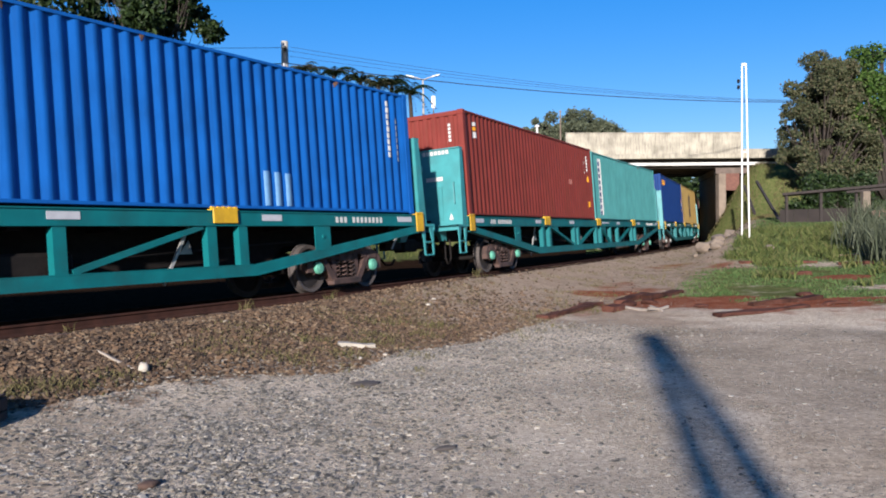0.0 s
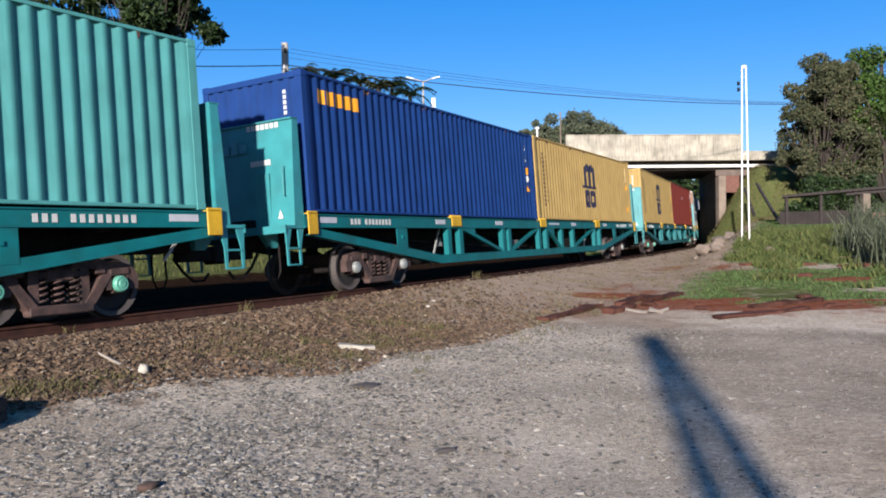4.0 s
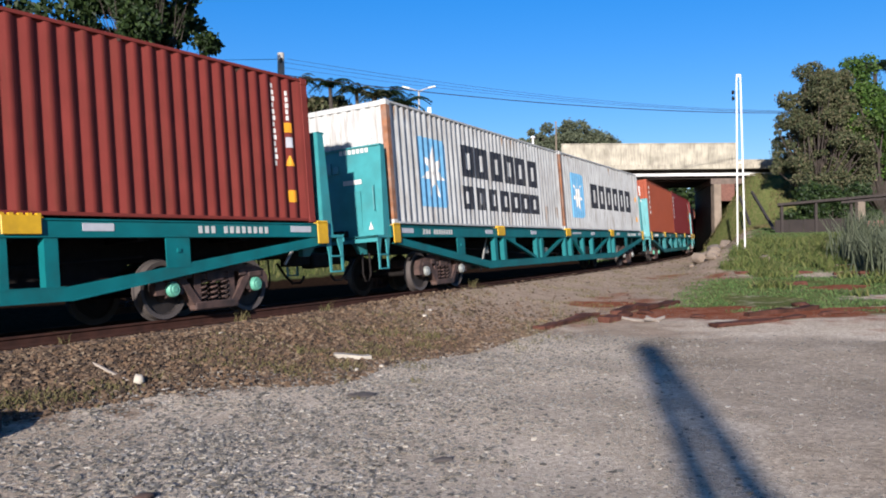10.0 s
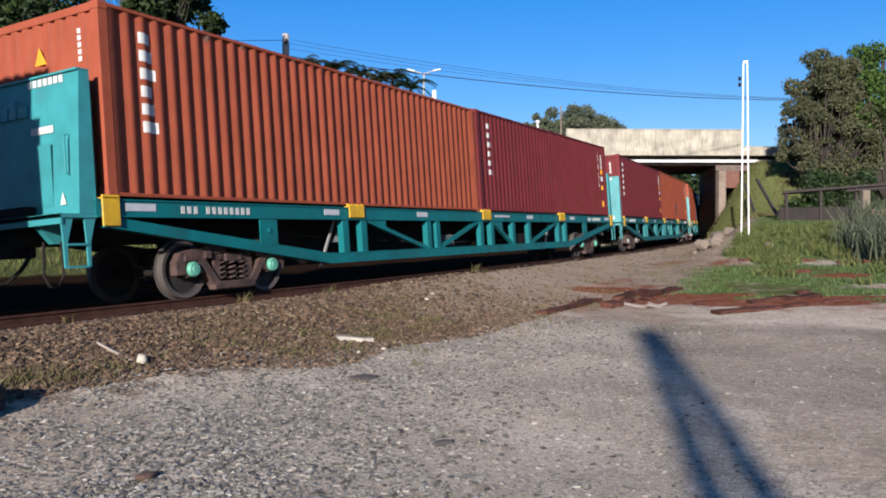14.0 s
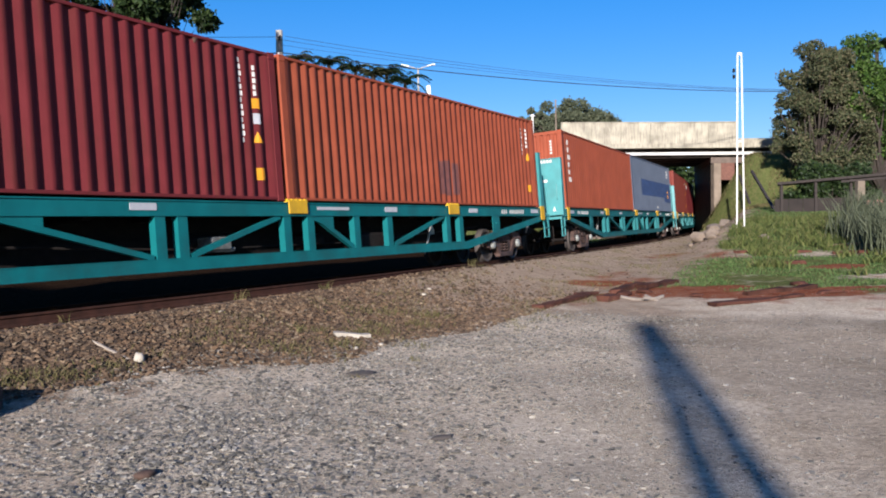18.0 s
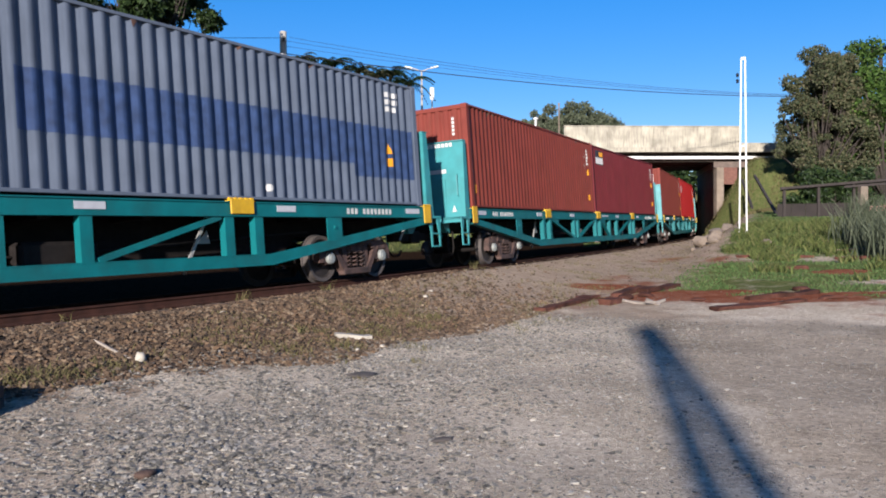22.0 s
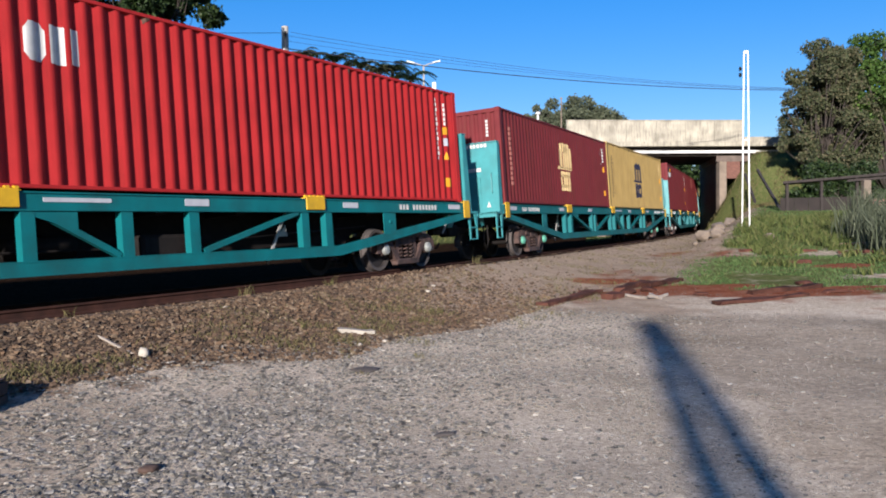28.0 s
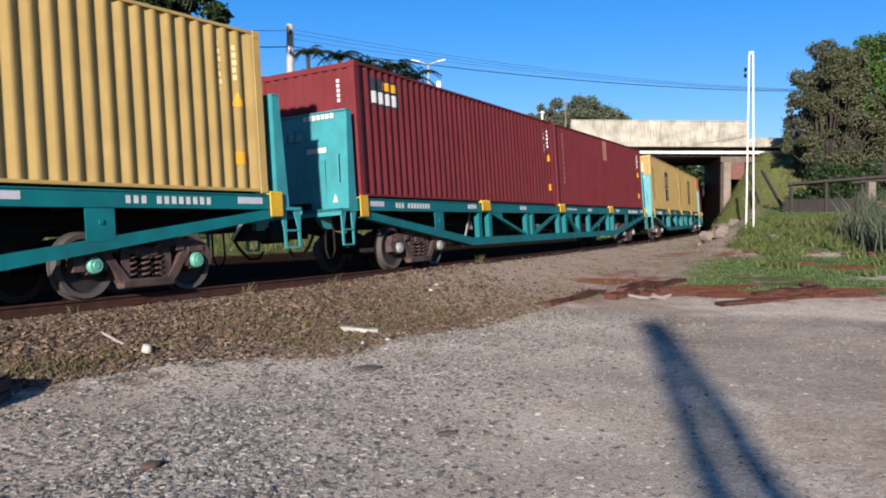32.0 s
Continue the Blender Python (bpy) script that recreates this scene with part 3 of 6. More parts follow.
def patch(bm, outline):
    """A painted mark on the ribbed side: a convex outline of (x, z), following the ribs."""
    n = len(outline)

    def span(x):
        zs = []
        for k in range(n):
            (xa, za), (xb, zb) = outline[k], outline[(k + 1) % n]
            if abs(xb - xa) < 1e-6:
                if abs(x - xa) < 1e-4:
                    zs += [za, zb]
            elif min(xa, xb) - 1e-5 <= x <= max(xa, xb) + 1e-5:
                zs.append(za + (zb - za) * (x - xa) / (xb - xa))
        return (min(zs), max(zs)) if zs else None

    low, high = min(p[0] for p in outline), max(p[0] for p in outline)
    xs = set(rib_breaks(low, high)) | {p[0] for p in outline}
    xs = sorted(xs)
    xs = [x for i, x in enumerate(xs) if i == 0 or x - xs[i - 1] > 1e-5]
    last = None
    for x in xs:
        s = span(x)
        if s is None:
            continue
        y = -FACE + relief(x) - 0.004
        now = (bm.verts.new((x, y, s[0])), bm.verts.new((x, y, s[1])))
        if last:
            bm.faces.new((last[0], now[0], now[1], last[1]))
        last = now


def rect(x0, x1, z0, z1):
    return [(x0, z0), (x1, z0), (x1, z1), (x0, z1)]


def octagon(x0, x1, z0, z1, c=0.28):
    cx, cz = (x1 - x0) * c, (z1 - z0) * c
    return [(x0 + cx, z0), (x1 - cx, z0), (x1, z0 + cz), (x1, z1 - cz), (x1 - cx, z1), (x0 + cx, z1), (x0, z1 - cz), (x0, z0 + cz)]


def column(x, z_top, n, w=0.14, h=0.17, pitch=0.22):
    """A column of character-sized bars, read downwards."""
    return [rect(x, x + w * (0.75 + 0.25 * ((i * 7) % 3) / 2), z_top - i * pitch - h, z_top - i * pitch) for i in range(n)]


def row(x, z, n, w=0.1, h=0.16, pitch=0.13):
    return [rect(x + i * pitch, x + i * pitch + w, z, z + h) for i in range(n)]


CONTAINER_MESH = {}


def container_meshes(h):
    if h in CONTAINER_MESH:
        return CONTAINER_MESH[h]
    p = {"side_panel": panel_mesh(h), "end_panel": end_mesh(h)}
    x, y = LONG / 2, WIDE / 2

    def simple(name, *boxes, bevel=0.006):
        bm = bmesh.new()
        for b in boxes:
            add_box(bm, *b, bevel)
        p[name] = mesh_of(bm, name, PAINT["brick"])

    simple("roof", (-x + 0.06, x - 0.06, -y + 0.04, y - 0.04, h - 0.06, h - 0.012))
    simple("floor_frame", (-x + 0.16, x - 0.16, -y + 0.08, y - 0.08, 0.03, 0.15))
    simple("top_side_rail", (-x + 0.178, x - 0.178, -y, -y + 0.06, h - 0.062, h - 0.006))
    simple("bottom_side_rail", (-x + 0.178, x - 0.178, -y + 0.004, -y + 0.05, 0.012, 0.066))
    simple("top_end_rail", (-x, -x + 0.08, -y + 0.16, y - 0.16, h - 0.12, h - 0.004))
    simple("bottom_end_rail", (-x, -x + 0.08, -y + 0.16, y - 0.16, 0.012, 0.17))
    simple("corner_post", (-x + 0.004, -x + 0.17, -y + 0.004, -y + 0.14, 0.11, h - 0.11))
    simple("corner_casting", (-x - 0.002, -x + 0.178, -y - 0.003, -y + 0.162, -0.012, 0.118), bevel=0.012)
    CONTAINER_MESH[h] = p
    return p


TURN = Matrix.Rotation(math.pi, 4, "Z")


def marks(name, outlines, mat, parent, label="", joined=False, proud=0.0):
    """Painted marks, each a piece of its own unless they make one mark together."""
    for group in ([outlines] if joined else [[o] for o in outlines]):
        bm = bmesh.new()
        for o in group:
            patch(bm, o)
        if proud:
            bmesh.ops.translate(bm, verts=bm.verts[:], vec=(0, -proud, 0))
        for f in bm.faces:
            f.smooth = True
        me = bpy.data.meshes.new(name)
        bm.normal_update()
        bm.to_mesh(me)
        bm.free()
        me.materials.append(mat)
        ob = new(name, me)
        ob.parent = parent
        tagged(ob, label)


def container(h, paint, label, group="containers on the train"):
    mesh = container_meshes(h)
    mat = PAINT[paint]
    c = tagged(new("shipping_container"), label, "container", group)
    share("side_panel", mesh["side_panel"], c, mat)
    share("side_panel", mesh["side_panel"], c, mat, at=TURN)
    for m in (Matrix.Identity(4), TURN):
        share("end_panel", mesh["end_panel"], c, mat, at=m)
        for k in ("top_side_rail", "bottom_side_rail", "top_end_rail", "bottom_end_rail"):
            share(k, mesh[k], c, mat, at=m)
        for f in (Matrix.Identity(4), Matrix.Diagonal((1, -1, 1, 1))):
            share("corner_post", mesh["corner_post"], c, mat, at=m @ f)
            share("corner_casting", mesh["corner_casting"], c, mat, at=m @ f)
            share("corner_casting", mesh["corner_casting"], c, mat, at=Matrix.Translation((0, 0, h - 0.106)) @ m @ f)
    share("roof", mesh["roof"], c, mat)
    share("floor_frame", mesh["floor_frame"], c, mat)
    end_marks(c, h)
    return c


def end_marks(c, h):
    """The codes on a container's leading end."""
    bm = bmesh.new()
    add_box(bm, 0, 0.006, 0, 0.07, 0, 0.07)
    me = mesh_of(bm, "end_code", WHITE)
    for i in range(5):
        share("end_code", me, c, at=Matrix.Translation((-LONG / 2 + 0.006, -0.84, h - 0.40 - i * 0.10)), label="white code bar")


def logo_three_bars(c, x, mat):
    """The shipping line's block mark: an arch of three uprights on a bar over two blocks."""
    shapes = [rect(x - 0.78 + i * 0.525, x - 0.78 + i * 0.525 + 0.40, 1.30, 1.87) for i in range(3)]
    shapes += [rect(x - 1.0, x + 0.77, 1.26, 1.36)]
    for cx in (x - 0.3175, x + 0.2075):
        for k in range(6):
            a, b = math.pi * k / 6, math.pi * (k + 1) / 6
            shapes.append([(cx + math.cos(a) * 0.4625, 1.86 + math.sin(a) * 0.35), (cx + math.cos(b) * 0.4625, 1.86 + math.sin(b) * 0.35), (cx + math.cos(b) * 0.0625, 1.86 + math.sin(b) * 0.05), (cx + math.cos(a) * 0.0625, 1.86 + math.sin(a) * 0.05)])
    for a in (x - 0.74, x - 0.08):
        shapes += [octagon(a, a + 0.60, 0.52, 0.74, 0.2), octagon(a, a + 0.60, 0.98, 1.20, 0.2), rect(a, a + 0.22, 0.64, 1.10), rect(a + 0.38, a + 0.60, 0.64, 1.10)]
    marks("logo", shapes, mat, c, "block-shaped shipping line mark", True)


def logo_star(c, x, z, s, narrow):
    marks("logo_field", [octagon(x, x + s * narrow, z, z + s, 0.06)], SKYBLUE, c, "light blue square")
    bm = bmesh.new()
    me = bpy.data.meshes.new("star")
    for k in range(7):
        a = math.pi / 2 + k * math.tau / 7
        o = [(x + s * narrow / 2 + math.cos(a + d) * r * s * narrow, z + s / 2 + math.sin(a + d) * r * s) for d, r in ((0, 0.42), (0.45, 0.16), (math.pi, 0.02), (-0.45, 0.16))]
        patch(bm, o)
    bmesh.ops.translate(bm, verts=bm.verts[:], vec=(0, -0.003, 0))
    bm.normal_update()
    bm.to_mesh(me)
    bm.free()
    me.materials.append(WHITE)
    ob = new("star", me)
    ob.parent = c
    tagged(ob, "white seven-pointed star")


def block_word(c, x, z, n, w, h, gap, mat):
    """A brand name as plain frame-shaped blocks, one for each of its characters."""
    shapes = []
    for i in range(n):
        a = x + i * (w + gap)
        shapes += [rect(a, a + w * 0.34, z, z + h), rect(a + w * 0.66, a + w, z, z + h), rect(a + w * 0.34, a + w * 0.66, z, z + h * 0.24), rect(a + w * 0.34, a + w * 0.66, z + h * 0.76, z + h)]
    marks("lettering", shapes, mat, c, "row of dark blocks in place of a name", True)


def codes(c, h, rear=True, col=WHITE, full=False):
    """Code columns and warning labels near the trailing edge of the near side."""
    if full:
        marks("code_bar", column(5.15, 2.52, 13, 0.06, 0.085, 0.118) + column(5.49, 2.42, 5, 0.06, 0.085, 0.115), col, c, "small white code bar")
        marks("warning_label", [rect(5.44, 5.60, 1.65, 1.83), [(5.43, 1.03), (5.63, 1.03), (5.51, 1.23)], rect(5.44, 5.62, 0.36, 0.58)], ORANGE, c, "orange warning label")
        marks("white_label", [rect(5.46, 5.60, 1.37, 1.56)], PLATE, c, "white square label")
    elif rear:
        marks("code_column", column(5.15, h - 0.30, 7, 0.055, 0.08, 0.125), col, c, "column of small code bars")
        marks("code_column", column(5.47, h - 0.32, 5, 0.055, 0.08, 0.125), col, c, "column of small code bars")
        marks("warning_label", [[(5.40, 1.44), (5.64, 1.44), (5.52, 1.68)]], ORANGE, c, "orange warning triangle")
        marks("warning_label", [rect(5.40, 5.64, 0.47, 0.68)], ORANGE, c, "orange label")


# ---- wagons ----
NEAR = 1.25
WAGON_MESH = {}


def wagon_meshes():
    m = WAGON_MESH

    def save(name, bm, mat, flat=True):
        m[name] = mesh_of(bm, name, mat, flat)

    z = FLOOR
    bm = bmesh.new()
    chan = [(-0.02, -0.29), (0.14, -0.29), (0.14, -0.27), (0.012, -0.27), (0.012, -0.055), (0.14, -0.055), (0.14, -0.035), (-0.02, -0.035), (-0.02, -0.055), (0.0, -0.055), (0.0, -0.27), (-0.02, -0.27)]
    ends = [[bm.verts.new((x, -NEAR + a, z + b)) for a, b in chan] for x in (-12.5, 12.5)]
    bm.faces.new(ends[0])
    bm.faces.new(ends[1][::-1])
    for k in range(12):
        bm.faces.new((ends[0][k], ends[1][k], ends[1][(k + 1) % 12], ends[0][(k + 1) % 12]))
    save("top_chord", bm, TEAL)
    bm = bmesh.new()
    add_plate(bm, [(-7.1, z - 1.14), (7.1, z - 1.14), (12.35, z - 0.42), (12.35, z - 0.27), (7.0, z - 0.96), (-7.0, z - 0.96), (-12.35, z - 0.27), (-12.35, z - 0.42)], -NEAR, -NEAR + 0.016)
    add_bar(bm, (-7.1, -NEAR + 0.06, z - 1.14), (7.1, -NEAR + 0.06, z - 1.14), 0.16, 0.02)
    add_bar(bm, (-7.0, -NEAR + 0.06, z - 0.955), (7.0, -NEAR + 0.06, z - 0.955), 0.13, 0.016)
    for e in (-1, 1):
        add_bar(bm, (e * 7.1, -NEAR + 0.06, z - 1.14), (e * 12.35, -NEAR + 0.06, z - 0.42), 0.16, 0.02)
    save("bottom_chord", bm, TEAL)
    bm = bmesh.new()
    add_box(bm, -0.10, 0.10, -NEAR - 0.004, -NEAR + 0.012, z - 0.97, z - 0.26)
    add_box(bm, -0.10, -0.085, -NEAR + 0.012, -NEAR + 0.13, z - 0.95, z - 0.29)
    add_box(bm, 0.085, 0.10, -NEAR + 0.012, -NEAR + 0.13, z - 0.95, z - 0.29)
    save("post", bm, TEAL)
    bm = bmesh.new()
    add_box(bm, -0.23, 0.23, -NEAR - 0.006, -NEAR + 0.012, z - 0.76, z - 0.26)
    add_box(bm, -0.03, 0.03, -NEAR - 0.03, -NEAR - 0.006, z - 0.52, z - 0.46)
    save("end_post", bm, TEAL)
    for name, a, b in (("diagonal_a", (-5.7, z - 0.30), (-3.2, z - 0.93)), ("diagonal_b", (-0.25, z - 0.30), (-2.45, z - 0.93)), ("diagonal_c", (0.8, z - 0.30), (2.02, z - 0.93)), ("diagonal_d", (5.95, z - 0.30), (3.6, z - 0.93))):
        bm = bmesh.new()
        add_bar(bm, (a[0], -NEAR + 0.05, a[1]), (b[0], -NEAR + 0.05, b[1]), 0.09, 0.085)
        save(name, bm, TEAL)
    for name, pts in (("gusset_a", [(-5.7, z - 0.28), (-5.0, z - 0.28), (-5.0, z - 0.45), (-5.7, z - 0.30)]), ("gusset_c", [(0.5, z - 0.28), (1.35, z - 0.28), (1.35, z - 0.56), (0.5, z - 0.30)])):
        bm = bmesh.new()
        add_plate(bm, pts, -NEAR + 0.002, -NEAR + 0.014)
        save(name, bm, TEAL)
    bm = bmesh.new()
    add_bar(bm, (-6.50, -0.95, z - 0.25), (-7.08, -0.95, z - 1.20), 0.035, 0.05)
    save("brake_rod", bm, GREY_ROD)
    bm = bmesh.new()
    add_bar(bm, (11.95, -1.0, z - 0.33), (11.55, -1.0, z - 0.78), 0.03, 0.04)
    save("end_rod", bm, GREY_ROD)
    bm = bmesh.new()
    add_plate(bm, [(-6.36, z - 0.50), (-6.30, z - 0.72), (-6.58, z - 0.72)], -0.90, -0.88)
    save("small_gusset", bm, GREY_ROD)
    bm = bmesh.new()
    add_box(bm, -1.75, -1.25, -0.98, -0.60, z - 0.86, z - 0.62, 0.03)
    add_tube(bm, [(-1.85, -0.9, z - 0.84), (-1.15, -0.9, z - 0.84)], [0.05, 0.05], 8)
    add_box(bm, -2.05, -1.95, -0.95, -0.85, z - 0.90, z - 0.80, 0.02)
    save("valve_box", bm, GREY_STEEL)
    bm = bmesh.new()
    add_tube(bm, [(-9.0, -0.8, z - 0.5), (-2.0, -0.8, z - 0.82), (3.0, -0.8, z - 0.82), (8.6, -0.8, z - 0.55)], [0.022] * 4, 6)
    save("brake_pipe", bm, DARK_STEEL, False)
    bm = bmesh.new()
    add_box(bm, -0.27, 0.27, -NEAR - 0.05, -NEAR - 0.021, z - 0.25, z + 0.0, 0.008)
    add_box(bm, -0.30, 0.30, -NEAR - 0.04, -NEAR + 0.06, z - 0.034, z - 0.016)
    for k in range(5):
        add_box(bm, -0.28 + k * 0.125, -0.22 + k * 0.125, -NEAR - 0.035, -NEAR + 0.02, z - 0.016, z + 0.03)
    save("container_bracket", bm, YELLOW)
    bm = bmesh.new()
    add_box(bm, -0.15, 0.15, -NEAR - 0.05, -NEAR - 0.021, z - 0.42, z + 0.02, 0.01)
    add_box(bm, -0.15, 0.15, -NEAR - 0.05, -NEAR + 0.06, z - 0.034, z - 0.016)
    save("end_bracket", bm, YELLOW)
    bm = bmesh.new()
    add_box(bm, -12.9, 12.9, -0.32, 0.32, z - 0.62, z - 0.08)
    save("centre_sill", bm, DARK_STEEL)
    # Added dark block, not a wagon part; keeps the view through the truss black.
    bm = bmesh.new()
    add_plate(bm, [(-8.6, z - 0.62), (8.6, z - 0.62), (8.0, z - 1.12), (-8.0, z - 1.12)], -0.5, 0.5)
    save("added_belly_block", bm, DARK_STEEL)
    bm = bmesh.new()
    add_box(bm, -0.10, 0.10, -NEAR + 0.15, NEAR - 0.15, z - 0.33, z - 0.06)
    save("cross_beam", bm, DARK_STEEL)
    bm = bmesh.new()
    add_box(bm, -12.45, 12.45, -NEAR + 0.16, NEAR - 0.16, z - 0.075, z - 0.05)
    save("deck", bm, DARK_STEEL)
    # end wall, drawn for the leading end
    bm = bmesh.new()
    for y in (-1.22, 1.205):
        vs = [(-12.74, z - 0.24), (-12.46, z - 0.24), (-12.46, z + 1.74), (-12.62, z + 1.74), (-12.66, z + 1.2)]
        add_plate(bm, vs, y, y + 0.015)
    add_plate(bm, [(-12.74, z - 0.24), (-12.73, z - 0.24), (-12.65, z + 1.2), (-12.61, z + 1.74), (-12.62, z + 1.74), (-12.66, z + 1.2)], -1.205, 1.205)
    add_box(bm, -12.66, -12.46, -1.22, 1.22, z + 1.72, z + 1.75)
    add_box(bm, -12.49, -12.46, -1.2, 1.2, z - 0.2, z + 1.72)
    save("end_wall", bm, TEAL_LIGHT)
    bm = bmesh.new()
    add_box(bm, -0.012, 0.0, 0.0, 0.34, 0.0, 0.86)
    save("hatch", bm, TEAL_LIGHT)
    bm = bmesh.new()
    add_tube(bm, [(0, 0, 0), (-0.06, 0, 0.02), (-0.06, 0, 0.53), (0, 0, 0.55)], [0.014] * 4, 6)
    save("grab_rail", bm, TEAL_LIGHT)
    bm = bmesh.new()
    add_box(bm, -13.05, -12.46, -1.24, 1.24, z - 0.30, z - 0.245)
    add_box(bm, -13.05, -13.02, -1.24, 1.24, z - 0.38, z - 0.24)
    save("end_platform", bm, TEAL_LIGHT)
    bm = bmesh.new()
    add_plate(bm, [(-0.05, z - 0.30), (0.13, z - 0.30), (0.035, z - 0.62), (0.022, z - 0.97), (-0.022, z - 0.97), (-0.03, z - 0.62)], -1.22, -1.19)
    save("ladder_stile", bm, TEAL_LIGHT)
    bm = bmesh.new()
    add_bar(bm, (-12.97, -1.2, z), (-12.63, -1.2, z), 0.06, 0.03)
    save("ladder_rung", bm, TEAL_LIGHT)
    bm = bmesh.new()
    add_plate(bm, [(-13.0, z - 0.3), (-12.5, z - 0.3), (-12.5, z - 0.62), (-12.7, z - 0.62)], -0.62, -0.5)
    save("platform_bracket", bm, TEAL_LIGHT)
    bm = bmesh.new()
    add_box(bm, -13.58, -12.6, -0.10, 0.10, 0.76, 0.96, 0.02)
    add_box(bm, -13.68, -13.3, -0.17, 0.17, 0.70, 1.02, 0.04)
    save("coupler", bm, DARK_STEEL)
    bm = bmesh.new()
    pts = [(-12.9, -0.45, 0.85), (-13.1, -0.45, 0.6), (-13.3, -0.42, 0.42), (-13.5, -0.38, 0.42), (-13.6, -0.35, 0.55)]
    add_tube(bm, pts, [0.028] * 5, 6)
    save("brake_hose", bm, DARK_STEEL, False)
    bm = bmesh.new()
    pts = [(-13.0, -0.8, 0.95), (-13.02, -0.8, 0.5), (-12.95, -0.8, 0.35), (-12.8, -0.8, 0.33), (-12.72, -0.8, 0.5), (-12.72, -0.8, 0.95)]
    add_tube(bm, pts, [0.022] * 6, 6)
    save("uncoupling_handle", bm, DARK_STEEL, False)
    # bogie parts, round the bogie's centre
    bm = bmesh.new()
    arch = [(-1.24, 0.38), (-1.25, 0.58), (-1.15, 0.72), (-0.95, 0.78), (-0.72, 0.79), (-0.52, 0.87), (-0.2, 0.89)]
    under = [(-0.5, 0.70), (-0.66, 0.57), (-0.71, 0.38), (-0.79, 0.38), (-0.79, 0.58), (-1.06, 0.58), (-1.06, 0.38)]
    add_plate(bm, arch + [(-x, z) for x, z in arch[::-1]] + [(-x, z) for x, z in under[::-1]] + under, -1.08, -0.93)
    for e in (-1, 1):
        add_bar(bm, (e * 0.77, -1.005, 0.66), (e * 0.38, -1.005, 0.16), 0.17, 0.13)
        add_bar(bm, (e * 0.38, -1.005, 0.2), (e * 0.38, -1.005, 0.75), 0.14, 0.10)
        add_box(bm, e * 0.60 - 0.08, e * 0.60 + 0.08, -1.11, -1.08, 0.62, 0.74, 0.01)
        add_box(bm, e * 0.925 - 0.17, e * 0.925 + 0.17, -1.10, -0.935, 0.585, 0.70, 0.02)
    add_box(bm, -0.48, 0.48, -1.10, -0.93, 0.10, 0.235, 0.02)
    add_box(bm, -0.32, 0.32, -1.06, -0.94, 0.58, 0.69, 0.02)
    save("side_frame", bm, BOGIE_RUST_SHADE)
    bm = bmesh.new()
    for k in range(3):
        x = (k - 1) * 0.24
        pts = [(x + 0.08 * math.cos(a), -1.0 + 0.07 * math.sin(a), 0.24 + 0.33 * a / (math.tau * 4)) for a in np.linspace(0, math.tau * 4, 40)]
        add_tube(bm, pts, [0.018] * 40, 5)
    save("spring", bm, BOGIE_RUST_SHADE, False)
    bm = bmesh.new()
    add_box(bm, -0.20, 0.20, -1.08, 1.08, 0.55, 0.80, 0.02)
    save("bolster", bm, BOGIE_RUST_SHADE)
    bm = bmesh.new()
    add_box(bm, -0.13, 0.13, -1.07, -0.935, 0.33, 0.58, 0.03)
    save("axle_box", bm, BOGIE_RUST_SHADE)
    bm = bmesh.new()
    add_disc(bm, ((0.12, 0.06), (0.12, -0.03), (0.10, -0.05), (0.06, -0.05), (0.05, -0.06)), (0, -1.09, 0.46), 1, 16)
    save("bearing_cap", bm, CAP_PALE, True)
    bm = bmesh.new()
    for e in (-1,):
        c = (0, e * 0.83, 0)
        add_disc(bm, ((0.10, 0.09), (0.17, 0.07), (0.19, 0.03), (0.36, 0.012), (0.385, 0.06), (0.455, 0.07), (0.46, -0.055), (0.495, -0.062), (0.495, -0.085), (0.39, -0.08), (0.36, -0.03), (0.17, -0.03), (0.10, -0.05)), c, e, 32)
    save("wheel", bm, WHEEL_STEEL)
    bm = bmesh.new()
    add_tube(bm, [(0, -1.08, 0), (0, 1.08, 0)], [0.075, 0.075], 12)
    save("axle", bm, DARK_STEEL)
    bm = bmesh.new()
    add_box(bm, -0.6, 0.6, -1.0, -0.35, 0.62, 1.02, 0.05)
    save("tool_box", bm, DARK_STEEL)
    bm = bmesh.new()
    add_tube(bm, [(-0.55, 0, 0), (-0.5, 0, 0), (0.5, 0, 0), (0.55, 0, 0)], [0.10, 0.17, 0.17, 0.10], 14)
    save("air_tank", bm, DARK_STEEL, False)


wagon_meshes()
MIRROR_Y = Matrix.Diagonal((1, -1, 1, 1))
WHEELS, BOGIES = [], []


def wagon_plate(w, x0, x1, z0, z1, name, mat, label=""):
    bm = bmesh.new()
    add_box(bm, x0, x1, -NEAR - 0.008, -NEAR - 0.001, FLOOR + z0, FLOOR + z1)
    part(name, bm, mat, w, label)


BAR = []


def number_bars(w, x0, n, z0, pitch, height, name="wagon_number"):
    if not BAR:
        bm = bmesh.new()
        add_box(bm, 0, 0.075, -NEAR - 0.008, -NEAR - 0.001, 0.01, 0.125)
        BAR.append(mesh_of(bm, name, WHITE))
    for i in range(n):
        if i != 3:
            share(name, BAR[0], w, at=Matrix.Translation((x0 + i * pitch, 0, FLOOR + z0)), label="white character-sized bar")


